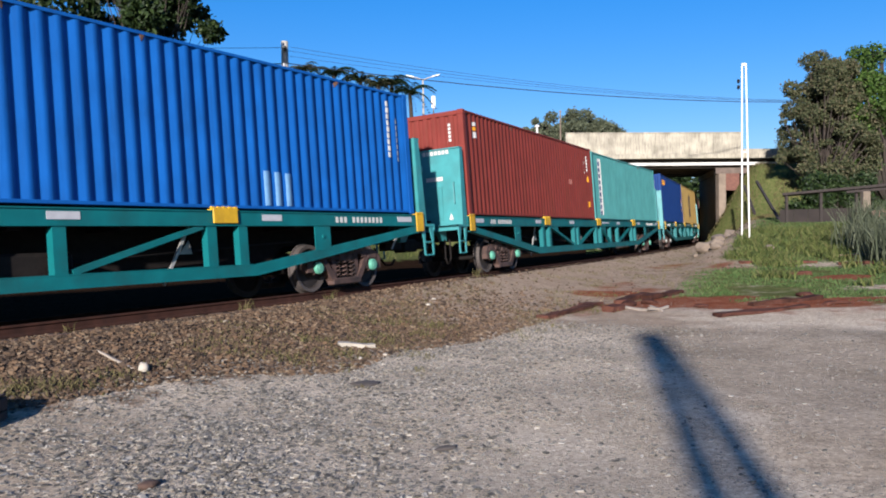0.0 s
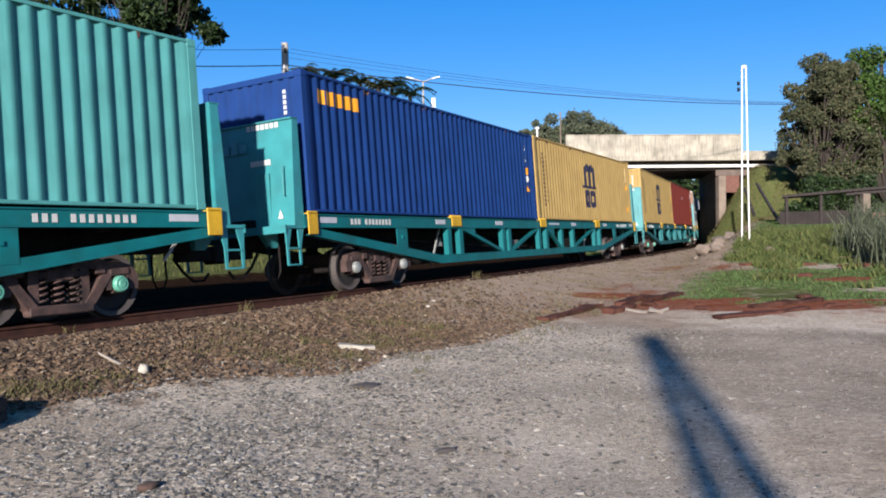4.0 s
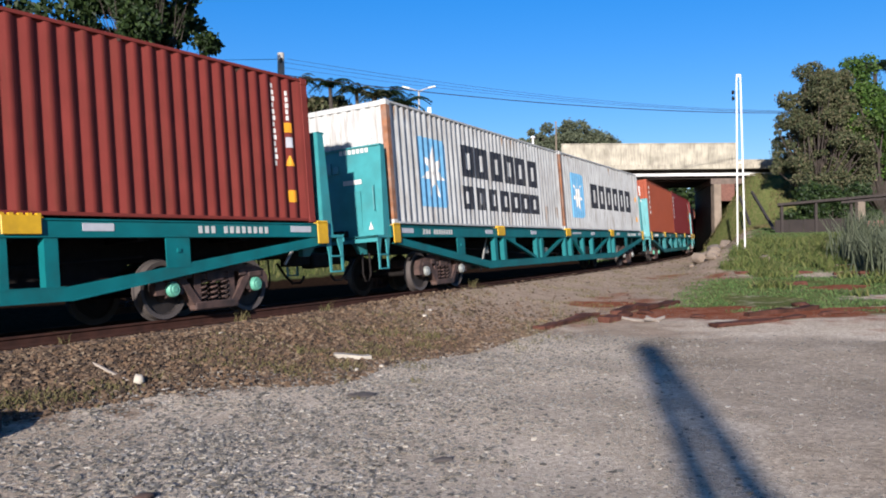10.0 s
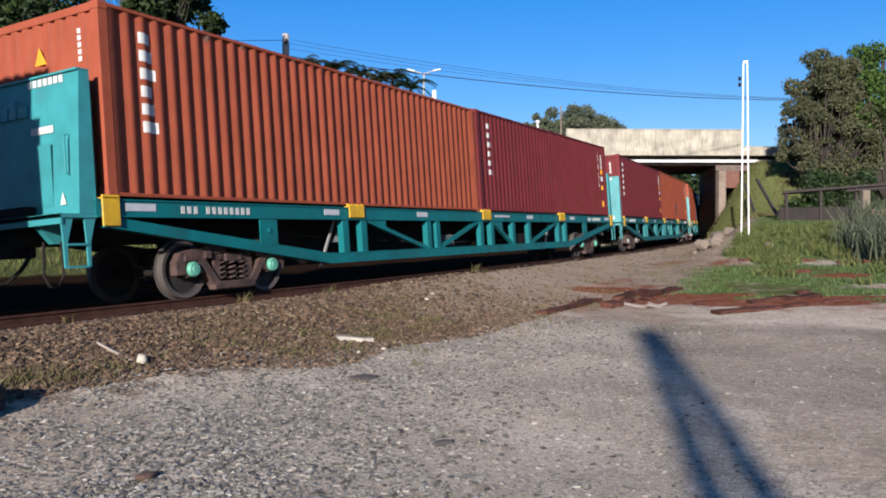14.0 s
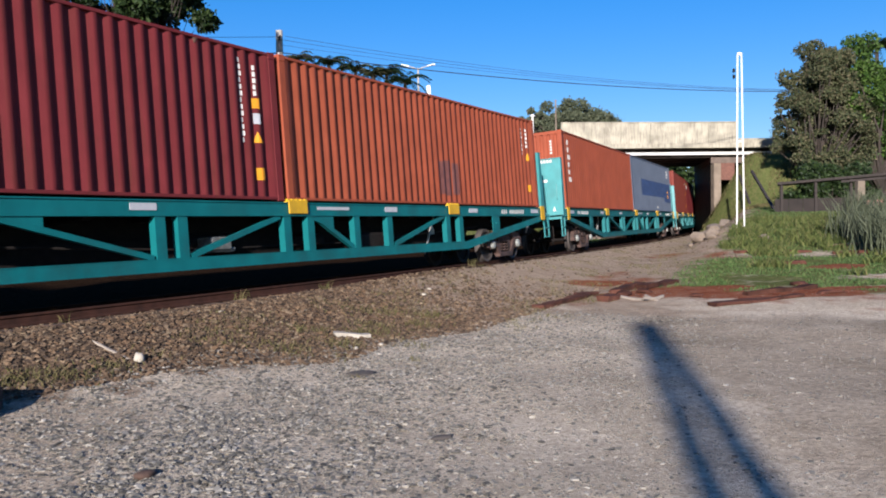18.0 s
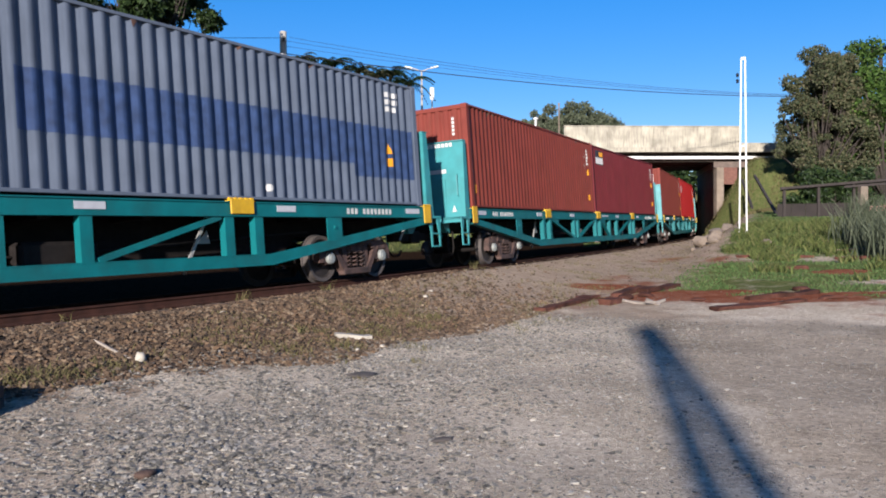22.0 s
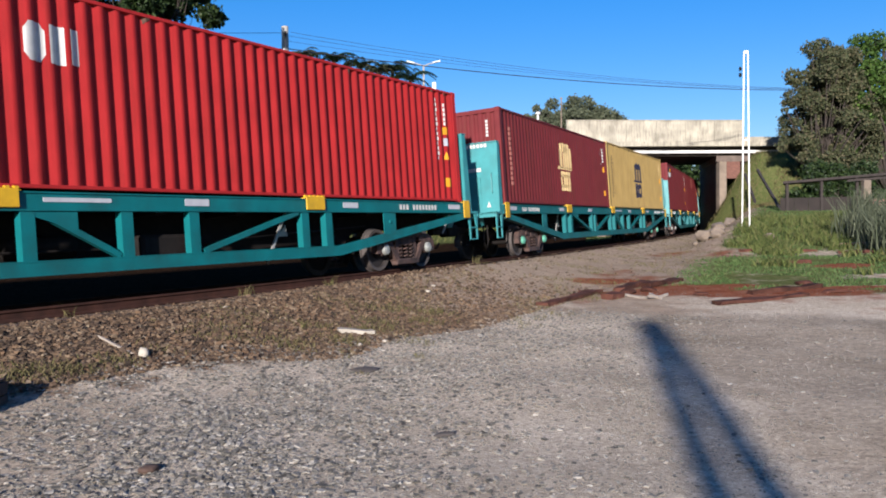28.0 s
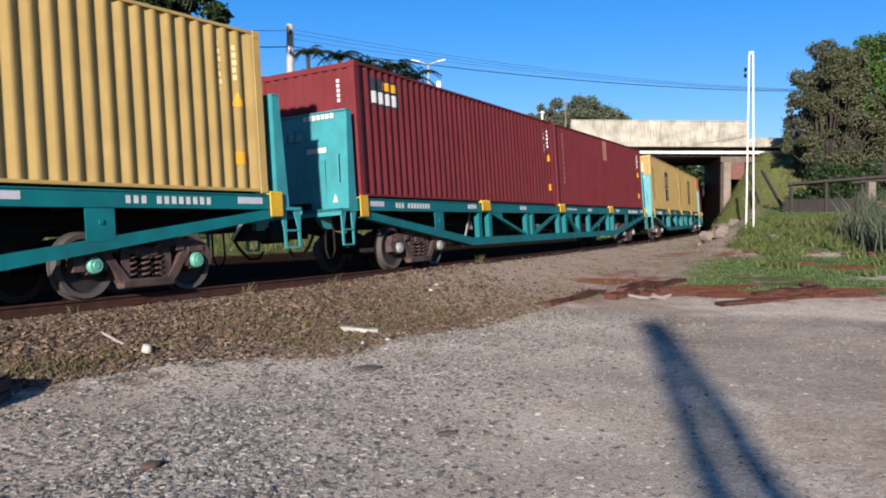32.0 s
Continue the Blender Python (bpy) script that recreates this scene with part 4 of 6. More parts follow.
def wagon(number, cap):
    M = WAGON_MESH
    w = tagged(new("container_wagon"), "teal-painted truss-sided container flat wagon with end walls", "wagon", "wagons of the train")
    for f in (Matrix.Identity(4), MIRROR_Y):
        share("top_chord", M["top_chord"], w, at=f)
        share("bottom_chord", M["bottom_chord"], w, at=f)
        for x in (-6.55, -5.88, -3.05, -2.6, -0.07, 0.62, 2.15, 3.42, 6.12, 6.82):
            share("post", M["post"], w, at=Matrix.Translation((x, 0, 0)) @ f)
        for x in (-8.92, 8.92):
            share("end_post", M["end_post"], w, at=Matrix.Translation((x, 0, 0)) @ f)
        for k in "abcd":
            share("diagonal", M["diagonal_" + k], w, at=f)
        share("gusset", M["gusset_a"], w, at=f)
        share("gusset", M["gusset_c"], w, at=f)
        for x in (-6.17, 0.23, 6.41):
            share("container_bracket", M["container_bracket"], w, at=Matrix.Translation((x, 0, 0)) @ f, label="yellow container bracket")
        for x in (-12.28, 12.35):
            share("end_bracket", M["end_bracket"], w, at=Matrix.Translation((x, 0, 0)) @ f, label="yellow corner bracket")
    for x in (0.0, 12.42):
        share("brake_rod", M["brake_rod"], w, at=Matrix.Translation((x, 0, 0)), label="pale slanting rod")
    share("end_rod", M["end_rod"], w, label="pale slanting rod")
    share("gusset", M["small_gusset"], w)
    share("gusset", M["small_gusset"], w, at=Matrix.Translation((12.3, 0, 0)))
    share("valve_box", M["valve_box"], w)
    share("brake_pipe", M["brake_pipe"], w)
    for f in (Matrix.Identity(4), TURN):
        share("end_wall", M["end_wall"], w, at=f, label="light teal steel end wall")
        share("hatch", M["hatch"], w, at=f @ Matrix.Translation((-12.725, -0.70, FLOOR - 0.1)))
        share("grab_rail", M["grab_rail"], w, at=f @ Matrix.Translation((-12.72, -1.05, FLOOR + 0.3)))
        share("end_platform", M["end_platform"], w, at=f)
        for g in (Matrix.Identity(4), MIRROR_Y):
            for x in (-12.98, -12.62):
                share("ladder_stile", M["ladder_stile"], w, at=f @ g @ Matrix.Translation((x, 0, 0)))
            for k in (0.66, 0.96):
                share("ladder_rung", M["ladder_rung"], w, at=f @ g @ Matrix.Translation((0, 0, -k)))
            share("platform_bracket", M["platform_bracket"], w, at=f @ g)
        share("coupler", M["coupler"], w, at=f)
        share("brake_hose", M["brake_hose"], w, at=f)
        share("uncoupling_handle", M["uncoupling_handle"], w, at=f)
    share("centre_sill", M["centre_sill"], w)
    # added block that stands in for the darkness under the deck
    share("added_belly_block", M["added_belly_block"], w)
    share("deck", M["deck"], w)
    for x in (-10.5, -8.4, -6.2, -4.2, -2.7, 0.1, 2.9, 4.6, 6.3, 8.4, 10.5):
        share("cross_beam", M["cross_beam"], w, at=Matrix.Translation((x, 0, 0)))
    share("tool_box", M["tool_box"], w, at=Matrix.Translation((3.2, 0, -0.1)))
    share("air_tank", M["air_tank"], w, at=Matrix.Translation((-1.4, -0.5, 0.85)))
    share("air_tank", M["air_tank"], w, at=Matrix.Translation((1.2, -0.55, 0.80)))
    for x0, x1 in ((-12.0, -11.45), (-7.25, -6.75), (-3.6, -3.1), (3.25, 3.75), (7.3, 7.8), (11.5, 12.05)):
        wagon_plate(w, x0, x1, -0.20, -0.09, "reflector_plate", PLATE, "pale reflector plate")
    wagon_plate(w, 0.85, 1.9, -0.17, -0.11, "inscription", PLATE, "thin pale line of unreadable lettering")
    number_bars(w, -10.95, 12, -0.235, 0.135, 0.15)
    number_bars(w, 9.35, 12, -0.235, 0.135, 0.15)
    # marks on the leading end wall
    if len(BAR) < 2:
        bm = bmesh.new()
        add_box(bm, -12.640, -12.634, -0.25, -0.17, FLOOR + 1.60, FLOOR + 1.70)
        BAR.append(mesh_of(bm, "end_number", WHITE))
    for i in range(7):
        share("end_number", BAR[1], w, at=Matrix.Translation((0, -i * 0.11, 0)), label="white bar on the end wall")
    bm = bmesh.new()
    add_plate(bm, [(-0.98, 0), (-0.86, 0), (-0.92, 0.17)], 0.0, 0.006)
    bm.transform(Matrix(((0, 1, 0, -12.752), (1, 0, 0, 0), (0, 0, 1, FLOOR - 0.10), (0, 0, 0, 1))))
    part("end_sign", bm, WHITE, w, "small white triangle")
    bm = bmesh.new()
    add_box(bm, -12.69, -12.684, -0.72, -0.25, FLOOR + 0.92, FLOOR + 1.02)
    part("end_notice", bm, WHITE, w, "white notice bars")
    if len(BAR) < 3:
        for hgt in (0.26, 0.17):
            bm = bmesh.new()
            add_box(bm, -12.70, -12.64, 0.62, 0.76, FLOOR + 1.20, FLOOR + 1.20 + hgt)
            BAR.append(mesh_of(bm, "end_logo", DULL_TEAL))
    for i, k in enumerate((2, 3, 3, 2, 3)):
        share("end_logo", BAR[k], w, at=Matrix.Translation((0, -i * 0.19, 0)), label="pale block in place of a company name")
    for x in (-9.62, 9.76):
        b = new("bogie")
        b.parent = w
        BOGIES.append((b, number, x))
        for f in (Matrix.Identity(4), MIRROR_Y):
            share("side_frame", M["side_frame"], b, at=f, label="rusty cast side frame")
            share("spring", M["spring"], b, at=f)
            for a in (-0.925, 0.925):
                share("axle_box", M["axle_box"], b, at=Matrix.Translation((a, 0, 0)) @ f)
                share("bearing_cap", M["bearing_cap"], b, cap, at=Matrix.Translation((a, 0, 0)) @ f, label="painted bearing cap")
        share("bolster", M["bolster"], b)
        for a in (-0.925, 0.925):
            share("axle", M["axle"], b, at=Matrix.Translation((a, 0, 0.46)))
            for f in (Matrix.Identity(4), TURN):
                WHEELS.append((share("wheel", M["wheel"], b, label="worn steel wheel"), a, f))
    return w


# ---- the train ----
def bars(c, outlines, mat, label="white character-sized bar"):
    marks("lettering", outlines, mat, c, label)


def raised_bars(c, outlines, mat, label):
    """Marks painted over another mark."""
    marks("lettering", outlines, mat, c, label, proud=0.004)


def load(kind, h):
    if kind == "blue":
        c = container(h, "blue", "bright blue corrugated shipping container with a pale patch")
        bars(c, [rect(1.32, 1.52, 0.08, 0.70), rect(1.60, 1.80, 0.08, 0.69), rect(1.88, 2.07, 0.08, 0.68)], BLUE_PATCH, "pale blue scuffed patch")
        bars(c, column(5.24, h - 0.23, 9, 0.11, 0.11, 0.14), WHITE)
        bars(c, column(5.58, h - 0.60, 7, 0.10, 0.10, 0.14), WHITE)
    elif kind == "brick_logo":
        c = container(h, "brick", "brick red corrugated shipping container with white code marks")
        bars(c, [rect(-5.48, -5.2, 2.08, 2.24), rect(-5.48, -5.2, 2.40, 2.5)], WHITE, "small white and yellow mark")
        bars(c, [rect(-5.46, -5.22, 2.28, 2.37)], ORANGE, "small yellow bar")
        codes(c, h)
        bars(c, [rect(3.0, 3.3, 1.25, 1.42)], FADED_RED, "faded patch")
    elif kind == "mint":
        c = container(h, "mint", "mint green corrugated container with a white lettering strip")
        bars(c, [rect(-5.20, -4.78, 0.2, h - 0.22)], WHITE, "tall white strip")
        raised_bars(c, column(-5.10, h - 0.34, 9, 0.23, 0.17, 0.25), STEEL_BLUE, "dark blue blocks in place of a name")
    elif kind == "navy":
        c = container(h, "navy", "navy blue corrugated shipping container with white code marks")
        bars(c, row(-5.58, 2.13, 5, 0.24, 0.28, 0.30), ORANGE, "orange blocks in place of a name")
        bars(c, column(5.12, h - 0.35, 14, 0.04, 0.08, 0.12) + column(5.42, h - 0.22, 7, 0.06, 0.08, 0.12), WHITE)
        bars(c, [rect(5.38, 5.54, h - 1.30, h - 1.08), [(5.37, h - 1.83), (5.56, h - 1.83), (5.45, h - 1.60)]], ORANGE, "orange warning labels")
        bars(c, [octagon(5.37, 5.55, h - 1.53, h - 1.34)], WHITE, "white round label")
    elif kind in ("yellow", "yellow_plain"):
        c = container(h, "yellow", "mustard yellow corrugated container with a dark block mark")
        logo_three_bars(c, 0.0, NAVY)
        bars(c, column(-5.36, 2.24, 13, 0.11, 0.10, 0.14), FADED_INK, "faded dark bar")
        bars(c, column(-5.08, 2.14, 11, 0.07, 0.085, 0.145), PALE_INK, "washed-out brown bar")
        codes(c, h, col=CREAM)
    elif kind == "brick":
        c = container(h, "brick", "brick red corrugated shipping container with a pale square label")
        bars(c, [rect(-0.13, 0.08, 1.77, 1.97)], PLATE, "small pale label")
        codes(c, h, full=True)
    elif kind == "white_two":
        c = container(h, "white", "dirty white corrugated container with a light blue star square")
        logo_star(c, -4.70, 0.45, 1.68, 0.92)
        share("rusted_strip", CONTAINER_MESH[h]["corner_post"], c, RUSTED, at=Matrix.Translation((-0.006, -0.006, 0)), label="rusted corner post face")
        share("rusted_strip", CONTAINER_MESH[h]["corner_post"], c, RUSTED, at=Matrix.Translation((0.006, -0.006, 0)) @ Matrix.Diagonal((-1, 1, 1, 1)), label="rusted corner post face")
        block_word(c, -2.25, 1.33, 6, 0.84, 0.85, 0.17, BLACK)
        block_word(c, -2.28, 0.46, 7, 0.72, 0.62, 0.15, BLACK)
    elif kind == "white_one":
        c = container(h, "white", "dirty white corrugated container with large dark lettering blocks")
        logo_star(c, -4.90, 0.45, 1.68, 0.92)
        share("rusted_strip", CONTAINER_MESH[h]["corner_post"], c, RUSTED, at=Matrix.Translation((-0.006, -0.006, 0)), label="rusted corner post face")
        block_word(c, -2.3, 0.88, 6, 0.95, 0.98, 0.2, BLACK)
        codes(c, h)
    elif kind == "orange":
        c = container(h, "orange", "orange-red corrugated container with a white lettering column")
        bars(c, column(-5.37, h - 0.30, 6, 0.29, 0.165, 0.265), WHITE)
    elif kind == "maroon_text":
        c = container(h, "maroon", "maroon corrugated container with a white lettering column")
        bars(c, column(-5.37, h - 0.32, 6, 0.26, 0.145, 0.26), WHITE)
        for i in range(3):
            bm = bmesh.new()
            add_box(bm, -LONG / 2 + 0.004, -LONG / 2 + 0.012, 0.98 - i * 0.27, 1.19 - i * 0.27, h - 0.66, h - 0.42 + (0.08 if i == 0 else 0))
            part("end_lettering", bm, WHITE, c, "white block in place of a name")
        codes(c, h, full=True)
    elif kind == "orange_patch":
        c = container(h, "orange", "orange-red corrugated container with a dull square patch")
        bars(c, [rect(-0.25, 0.06, 0.27, 1.1), rect(0.11, 0.43, 0.24, 1.13), rect(0.48, 0.80, 0.27, 1.08)], DARK_PATCH, "dull brown patch")
        codes(c, h)
    elif kind == "grey":
        c = container(h, "grey", "faded grey-blue corrugated container with a dark blue band")
        bars(c, [rect(-3.62, 5.85, 0.84, 1.68), rect(3.6, 5.85, 0.58, 0.84)], STEEL_BLUE, "worn dark blue painted band")
        bars(c, row(4.90, 2.38, 4, 0.09, 0.11) + row(4.90, 2.22, 4, 0.09, 0.11) + row(4.90, 2.06, 3, 0.09, 0.11), WHITE, "white code bars")
        raised_bars(c, [rect(4.80, 5.02, 0.84, 1.02), [(4.80, 1.12), (5.02, 1.12), (4.91, 1.34)]], ORANGE, "orange labels")
        bars(c, [octagon(0.97, 1.13, 0.17, 0.30)], WHITE, "white spot")
    elif kind == "brick_label":
        c = container(h, "rust", "brown-red corrugated shipping container with a small orange label")
        bars(c, [rect(-5.82, -5.66, 0.38, 0.62)], ORANGE, "small orange label")
        codes(c, h)
    elif kind == "maroon_sign":
        c = container(h, "maroon", "maroon corrugated container with a black, yellow and white mark")
        bars(c, [rect(-5.48, -4.26, 1.97, 2.55)], BLACK, "black field")
        raised_bars(c, [rect(-5.0, -4.30, 2.32, 2.50)], ORANGE, "yellow bar")
        raised_bars(c, row(-5.40, 2.01, 4, 0.20, 0.25, 0.28), WHITE, "white blocks in place of a name")
        codes(c, h)
    elif kind == "red":
        c = container(h, "red", "bright red corrugated container with three white blocks")
        bars(c, [octagon(-5.38, -5.08, 1.72, 2.25, 0.2), rect(-5.02, -4.79, 1.72, 2.25), rect(-4.70, -4.56, 1.75, 2.25)], WHITE, "white blocks in place of a name")
        codes(c, h, full=True)
    elif kind == "maroon_cream":
        c = container(h, "maroon", "maroon corrugated container with a cream block mark")
        logo_three_bars(c, 0.18, CREAM)
        bars(c, column(-5.38, 2.24, 12, 0.13, 0.10, 0.145), FADED_RED, "column of faded bars")
        codes(c, h)
    elif kind == "maroon_pale":
        c = container(h, "maroon", "maroon corrugated container with a faded patch and code bars")
        bars(c, column(-5.32, h - 0.26, 11, 0.12, 0.12, 0.165), CREAM)
        bars(c, [rect(-0.15, 0.28, 1.9, 2.68)], FADED_RED, "faded patch")
        codes(c, h)
    else:
        c = container(h, "brick", "brick red corrugated shipping container")
        codes(c, h)
    if kind in ("orange", "orange_patch", "red", "mint"):
        bm = bmesh.new()
        add_plate(bm, [(-0.13, 0), (0.13, 0), (0.02, 0.26)], 0.0, 0.006)
        bm.transform(Matrix(((0, 1, 0, -LONG / 2 + 0.006), (1, 0, 0, 0.05), (0, 0, 1, h - 0.72), (0, 0, 0, 1))))
        part("warning_label", bm, ORANGE, c, "orange warning triangle on the end")
    chips = []
    for i in range(7):
        x, n = random.uniform(-5.8, 5.7), random.uniform(0.03, 0.14)
        chips.append([(x, h - 0.06), (x + 0.02, h - 0.06 - n), (x + 0.05, h - 0.06 - n * 0.7), (x + random.uniform(0.06, 0.14), h - 0.06)])
    marks("rust_spot", chips, RUST_SPOT, c, "dark rust spot in worn paint", proud=0.005)
    if kind.startswith("white"):
        runs = []
        for i in range(16):
            x, z, n = random.uniform(-5.7, 5.6), random.choice((h - 0.1, h - 0.1, 0.75)), random.uniform(0.25, 0.6)
            runs.append([(x, z), (x + 0.02, z - n), (x + 0.035, z - n * 0.8), (x + 0.055, z)])
        marks("rust_run", runs, RUST_RUN, c, "rust run down the dirty paint", proud=0.006)
    return c


LOADS = [
    (("plain", 2.74), ("blue", 2.69)), (("brick_logo", 2.76), ("mint", 2.70)), (("navy", 2.70), ("yellow", 2.72)), (("yellow", 2.70), ("brick", 2.72)),
    (("white_two", 2.78), ("white_one", 2.80)), (("orange", 2.77), ("maroon_text", 2.80)), (("maroon_text", 2.72), ("orange_patch", 2.74)), (("orange", 2.74), ("grey", 2.74)),
    (("brick_label", 2.74), ("maroon_sign", 2.72)), (("brick_label", 2.68), ("red", 2.74)), (("maroon_cream", 2.74), ("yellow", 2.78)), (("maroon_sign", 2.78), ("maroon_pale", 2.78)),
    (("yellow_plain", 2.74), ("yellow_plain", 2.74)), (("brick_label", 2.74), ("plain", 2.74)),
]
GAP = 0.12
TRAIN = []
for number, (lead, trail) in enumerate(LOADS):
    w = wagon(number, CAP_GREEN if number in (0, 1, 3, 5, 10) else CAP_PALE)
    TRAIN.append((w, number, Matrix.Identity(4)))
    for (kind, h), x in ((lead, -LONG / 2 - GAP / 2), (trail, LONG / 2 + GAP / 2)):
        TRAIN.append((load(kind, h), number, Matrix.Translation((x, 0, FLOOR))))


# ---- bridge ----
def road_box(bm, q0, q1, p0, p1, z0, z1, lean=0.0):
    vs = [bm.verts.new(road_place(q + lean * (p - p0), p, z)) for z in (z0, z1) for q, p in ((q0, p0), (q1, p0), (q1, p1), (q0, p1))]
    for f in ((3, 2, 1, 0), (4, 5, 6, 7), (0, 1, 5, 4), (1, 2, 6, 5), (2, 3, 7, 6), (3, 0, 4, 7)):
        bm.faces.new([vs[i] for i in f])


def build_bridge():
    b = tagged(new("road_bridge"), "weathered cream concrete road bridge over the railway", "bridge")

    def piece(name, mat, *dims, label="", lean=0.0):
        bm = bmesh.new()
        road_box(bm, *dims[:4], dims[4] - 0.36, dims[5] - 0.36, lean)
        bmesh.ops.bevel(bm, geom=bm.edges[:], offset=0.02, segments=1, affect="EDGES")
        part(name, bm, mat, b, label)

    for k in range(6):
        piece("parapet_panel", CONCRETE, k * 2.292, k * 2.292 + 2.286, 0.0, 0.22, 7.78, 9.35)
    piece("parapet_coping", CONCRETE, -0.04, 13.79, -0.04, 0.26, 9.352, 9.43)
    piece("slab_edge", CONCRETE, -8, 21, -0.22, 0.3, 7.42, 7.776)
    piece("deck", SHADE_CONCRETE, -8, 21, 0.31, 11.2, 7.35, 7.75)
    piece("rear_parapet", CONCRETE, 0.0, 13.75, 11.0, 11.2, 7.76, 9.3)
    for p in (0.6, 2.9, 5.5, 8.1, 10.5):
        piece("girder", SHADE_CONCRETE, -7.6, 17.2, p, p + 0.5, 6.75, 7.34)
    piece("service_pipe", WHITEWASH, -7.6, 17.2, 0.10, 0.30, 6.92, 7.14, label="pale pipe along the girder")
    piece("low_rail", CONCRETE, 13.85, 21, 0.0, 0.15, 7.78, 8.15)
    piece("pier_column", PIER, 11.98, 12.55, 0.3, 0.9, 0.2, 6.3, label="stained concrete column")
    piece("pier_wall", SHADE_CONCRETE, 12.0, 12.5, 0.904, 10.9, 0.2, 6.3, label="stained pier wall in dark concrete", lean=0.3)
    piece("pier_wall", DARK_CONCRETE, 2.4, 3.1, 0.5, 10.9, 0.0, 6.3, label="stained pier wall in dark concrete", lean=0.5)
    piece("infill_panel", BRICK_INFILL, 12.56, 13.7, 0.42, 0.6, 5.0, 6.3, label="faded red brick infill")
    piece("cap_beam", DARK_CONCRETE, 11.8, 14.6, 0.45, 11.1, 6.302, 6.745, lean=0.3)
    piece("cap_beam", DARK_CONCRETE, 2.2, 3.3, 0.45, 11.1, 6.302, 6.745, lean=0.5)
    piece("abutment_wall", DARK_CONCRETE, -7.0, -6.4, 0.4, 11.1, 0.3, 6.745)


build_bridge()


# ---- posts, poles and wires ----
def twin_post(place, height, spread_low, spread_top, leg, facing, label):
    """Two upright legs that lean together and are joined at the top."""
    p = tagged(new("twin_leg_post"), label, "post")
    p.matrix_basis = Matrix.Translation(place) @ Matrix.Rotation(facing, 4, "Z")
    for e in (-1, 1):
        bm = bmesh.new()
        add_bar(bm, (e * spread_low / 2, 0, -0.4), (e * spread_top / 2, 0, height), leg, leg, up=(0, 1, 0))
        part("leg", bm, WHITEWASH, p)
    bm = bmesh.new()
    add_box(bm, -spread_top / 2 - leg / 2, spread_top / 2 + leg / 2, -leg / 2 - 0.01, leg / 2 + 0.01, height, height + 0.12, 0.02)
    part("cap", bm, WHITEWASH, p)
    for k in (2,):
        bm = bmesh.new()
        half = (spread_low + (spread_top - spread_low) * k / 4) / 2
        add_box(bm, -half, half, -0.02, 0.02, height * k / 4, height * k / 4 + 0.04)
        part("spacer", bm, WHITEWASH, p)
    return p


post = twin_post((12.60, 33.77, land(12.60, 33.77) - 0.02), 8.42 - land(12.60, 33.77), 0.30, 0.15, 0.055, radians(-20), "white-painted steel post of two legs on grass")
for z in (6.2, 6.45):
    bm = bmesh.new()
    add_tube(bm, [(-0.26, 0, z), (-0.22, 0, z + 0.03), (-0.22, 0, z + 0.12), (-0.26, 0, z + 0.15)], [0.03, 0.06, 0.06, 0.03], 8)
    part("insulator", bm, DARK_STEEL, post, "dark insulator")
twin_post((0.02, -4.85, land(0.02, -4.85)), 5.1, 0.50, 0.21, 0.245, radians(-10), "steel post of two legs standing in the yard")


def utility_pole(x, y, top, label, arms=2, r=0.16):
    z = land(x, y)
    p = tagged(new("utility_pole"), label, "utility pole")
    bm = bmesh.new()
    add_tube(bm, [(x, y, z - 0.5), (x, y, top)], [r * 1.5, r], 12)
    part("shaft", bm, POLE_GREY, p)
    for k in range(arms):
        bm = bmesh.new()
        h = top - 0.45 - k * 0.95
        add_bar(bm, (x - 0.75 * ALONG.y - 0.1, y + 0.75 * ALONG.x, h), (x + 0.75 * ALONG.y + 0.1, y - 0.75 * ALONG.x, h), 0.09, 0.11)
        part("cross_arm", bm, WOOD_DARK, p)
        for e in (-1, 0.2, 1):
            bm = bmesh.new()
            add_tube(bm, [(x + e * 0.65 * ALONG.y, y - e * 0.65 * ALONG.x, h + 0.05), (x + e * 0.65 * ALONG.y, y - e * 0.65 * ALONG.x, h + 0.22)], [0.05, 0.04], 8)
            part("insulator", bm, PLATE, p)
    return p


utility_pole(-7.45, 39.3, 11.07, "grey concrete utility pole with wooden cross-arms")
utility_pole(27.9, 57.9, 11.0, "grey concrete utility pole behind the trees")
utility_pole(-31.0, 27.0, 10.6, "grey concrete utility pole behind the trees")


def wire(a, b, sag, r, label):
    bm = bmesh.new()
    a, b = Vector(a), Vector(b)
    pts = []
    for i in range(25):
        k = i / 24
        p = a.lerp(b, k)
        p.z -= sag * 4 * k * (1 - k)
        pts.append(p)
    add_tube(bm, pts, [r] * 25, 5)
    tagged(new("overhead_wire", mesh_of(bm, "overhead_wire", CABLE)), label, "wire", "overhead wires")


wire((-7.4, 39.2, 10.0), (27.7, 57.8, 10.58), 0.6, 0.024, "thick black cable between utility poles")
wire((-7.1, 39.0, 10.72), (28.0, 57.7, 10.66), 0.68, 0.009, "thin black wire between utility poles")
wire((-7.7, 39.6, 10.75), (27.6, 58.2, 10.70), 0.66, 0.009, "thin black wire between utility poles")
wire((-7.5, 39.3, 10.4), (27.8, 57.9, 10.64), 0.62, 0.008, "thin black wire between utility poles")
wire((-7.5, 39.3, 10.0), (-31.0, 27.0, 9.6), 0.6, 0.025, "thick black cable between utility poles")
wire((-7.3, 39.2, 10.75), (-30.8, 26.8, 10.2), 0.6, 0.012, "thin black wire between utility poles")


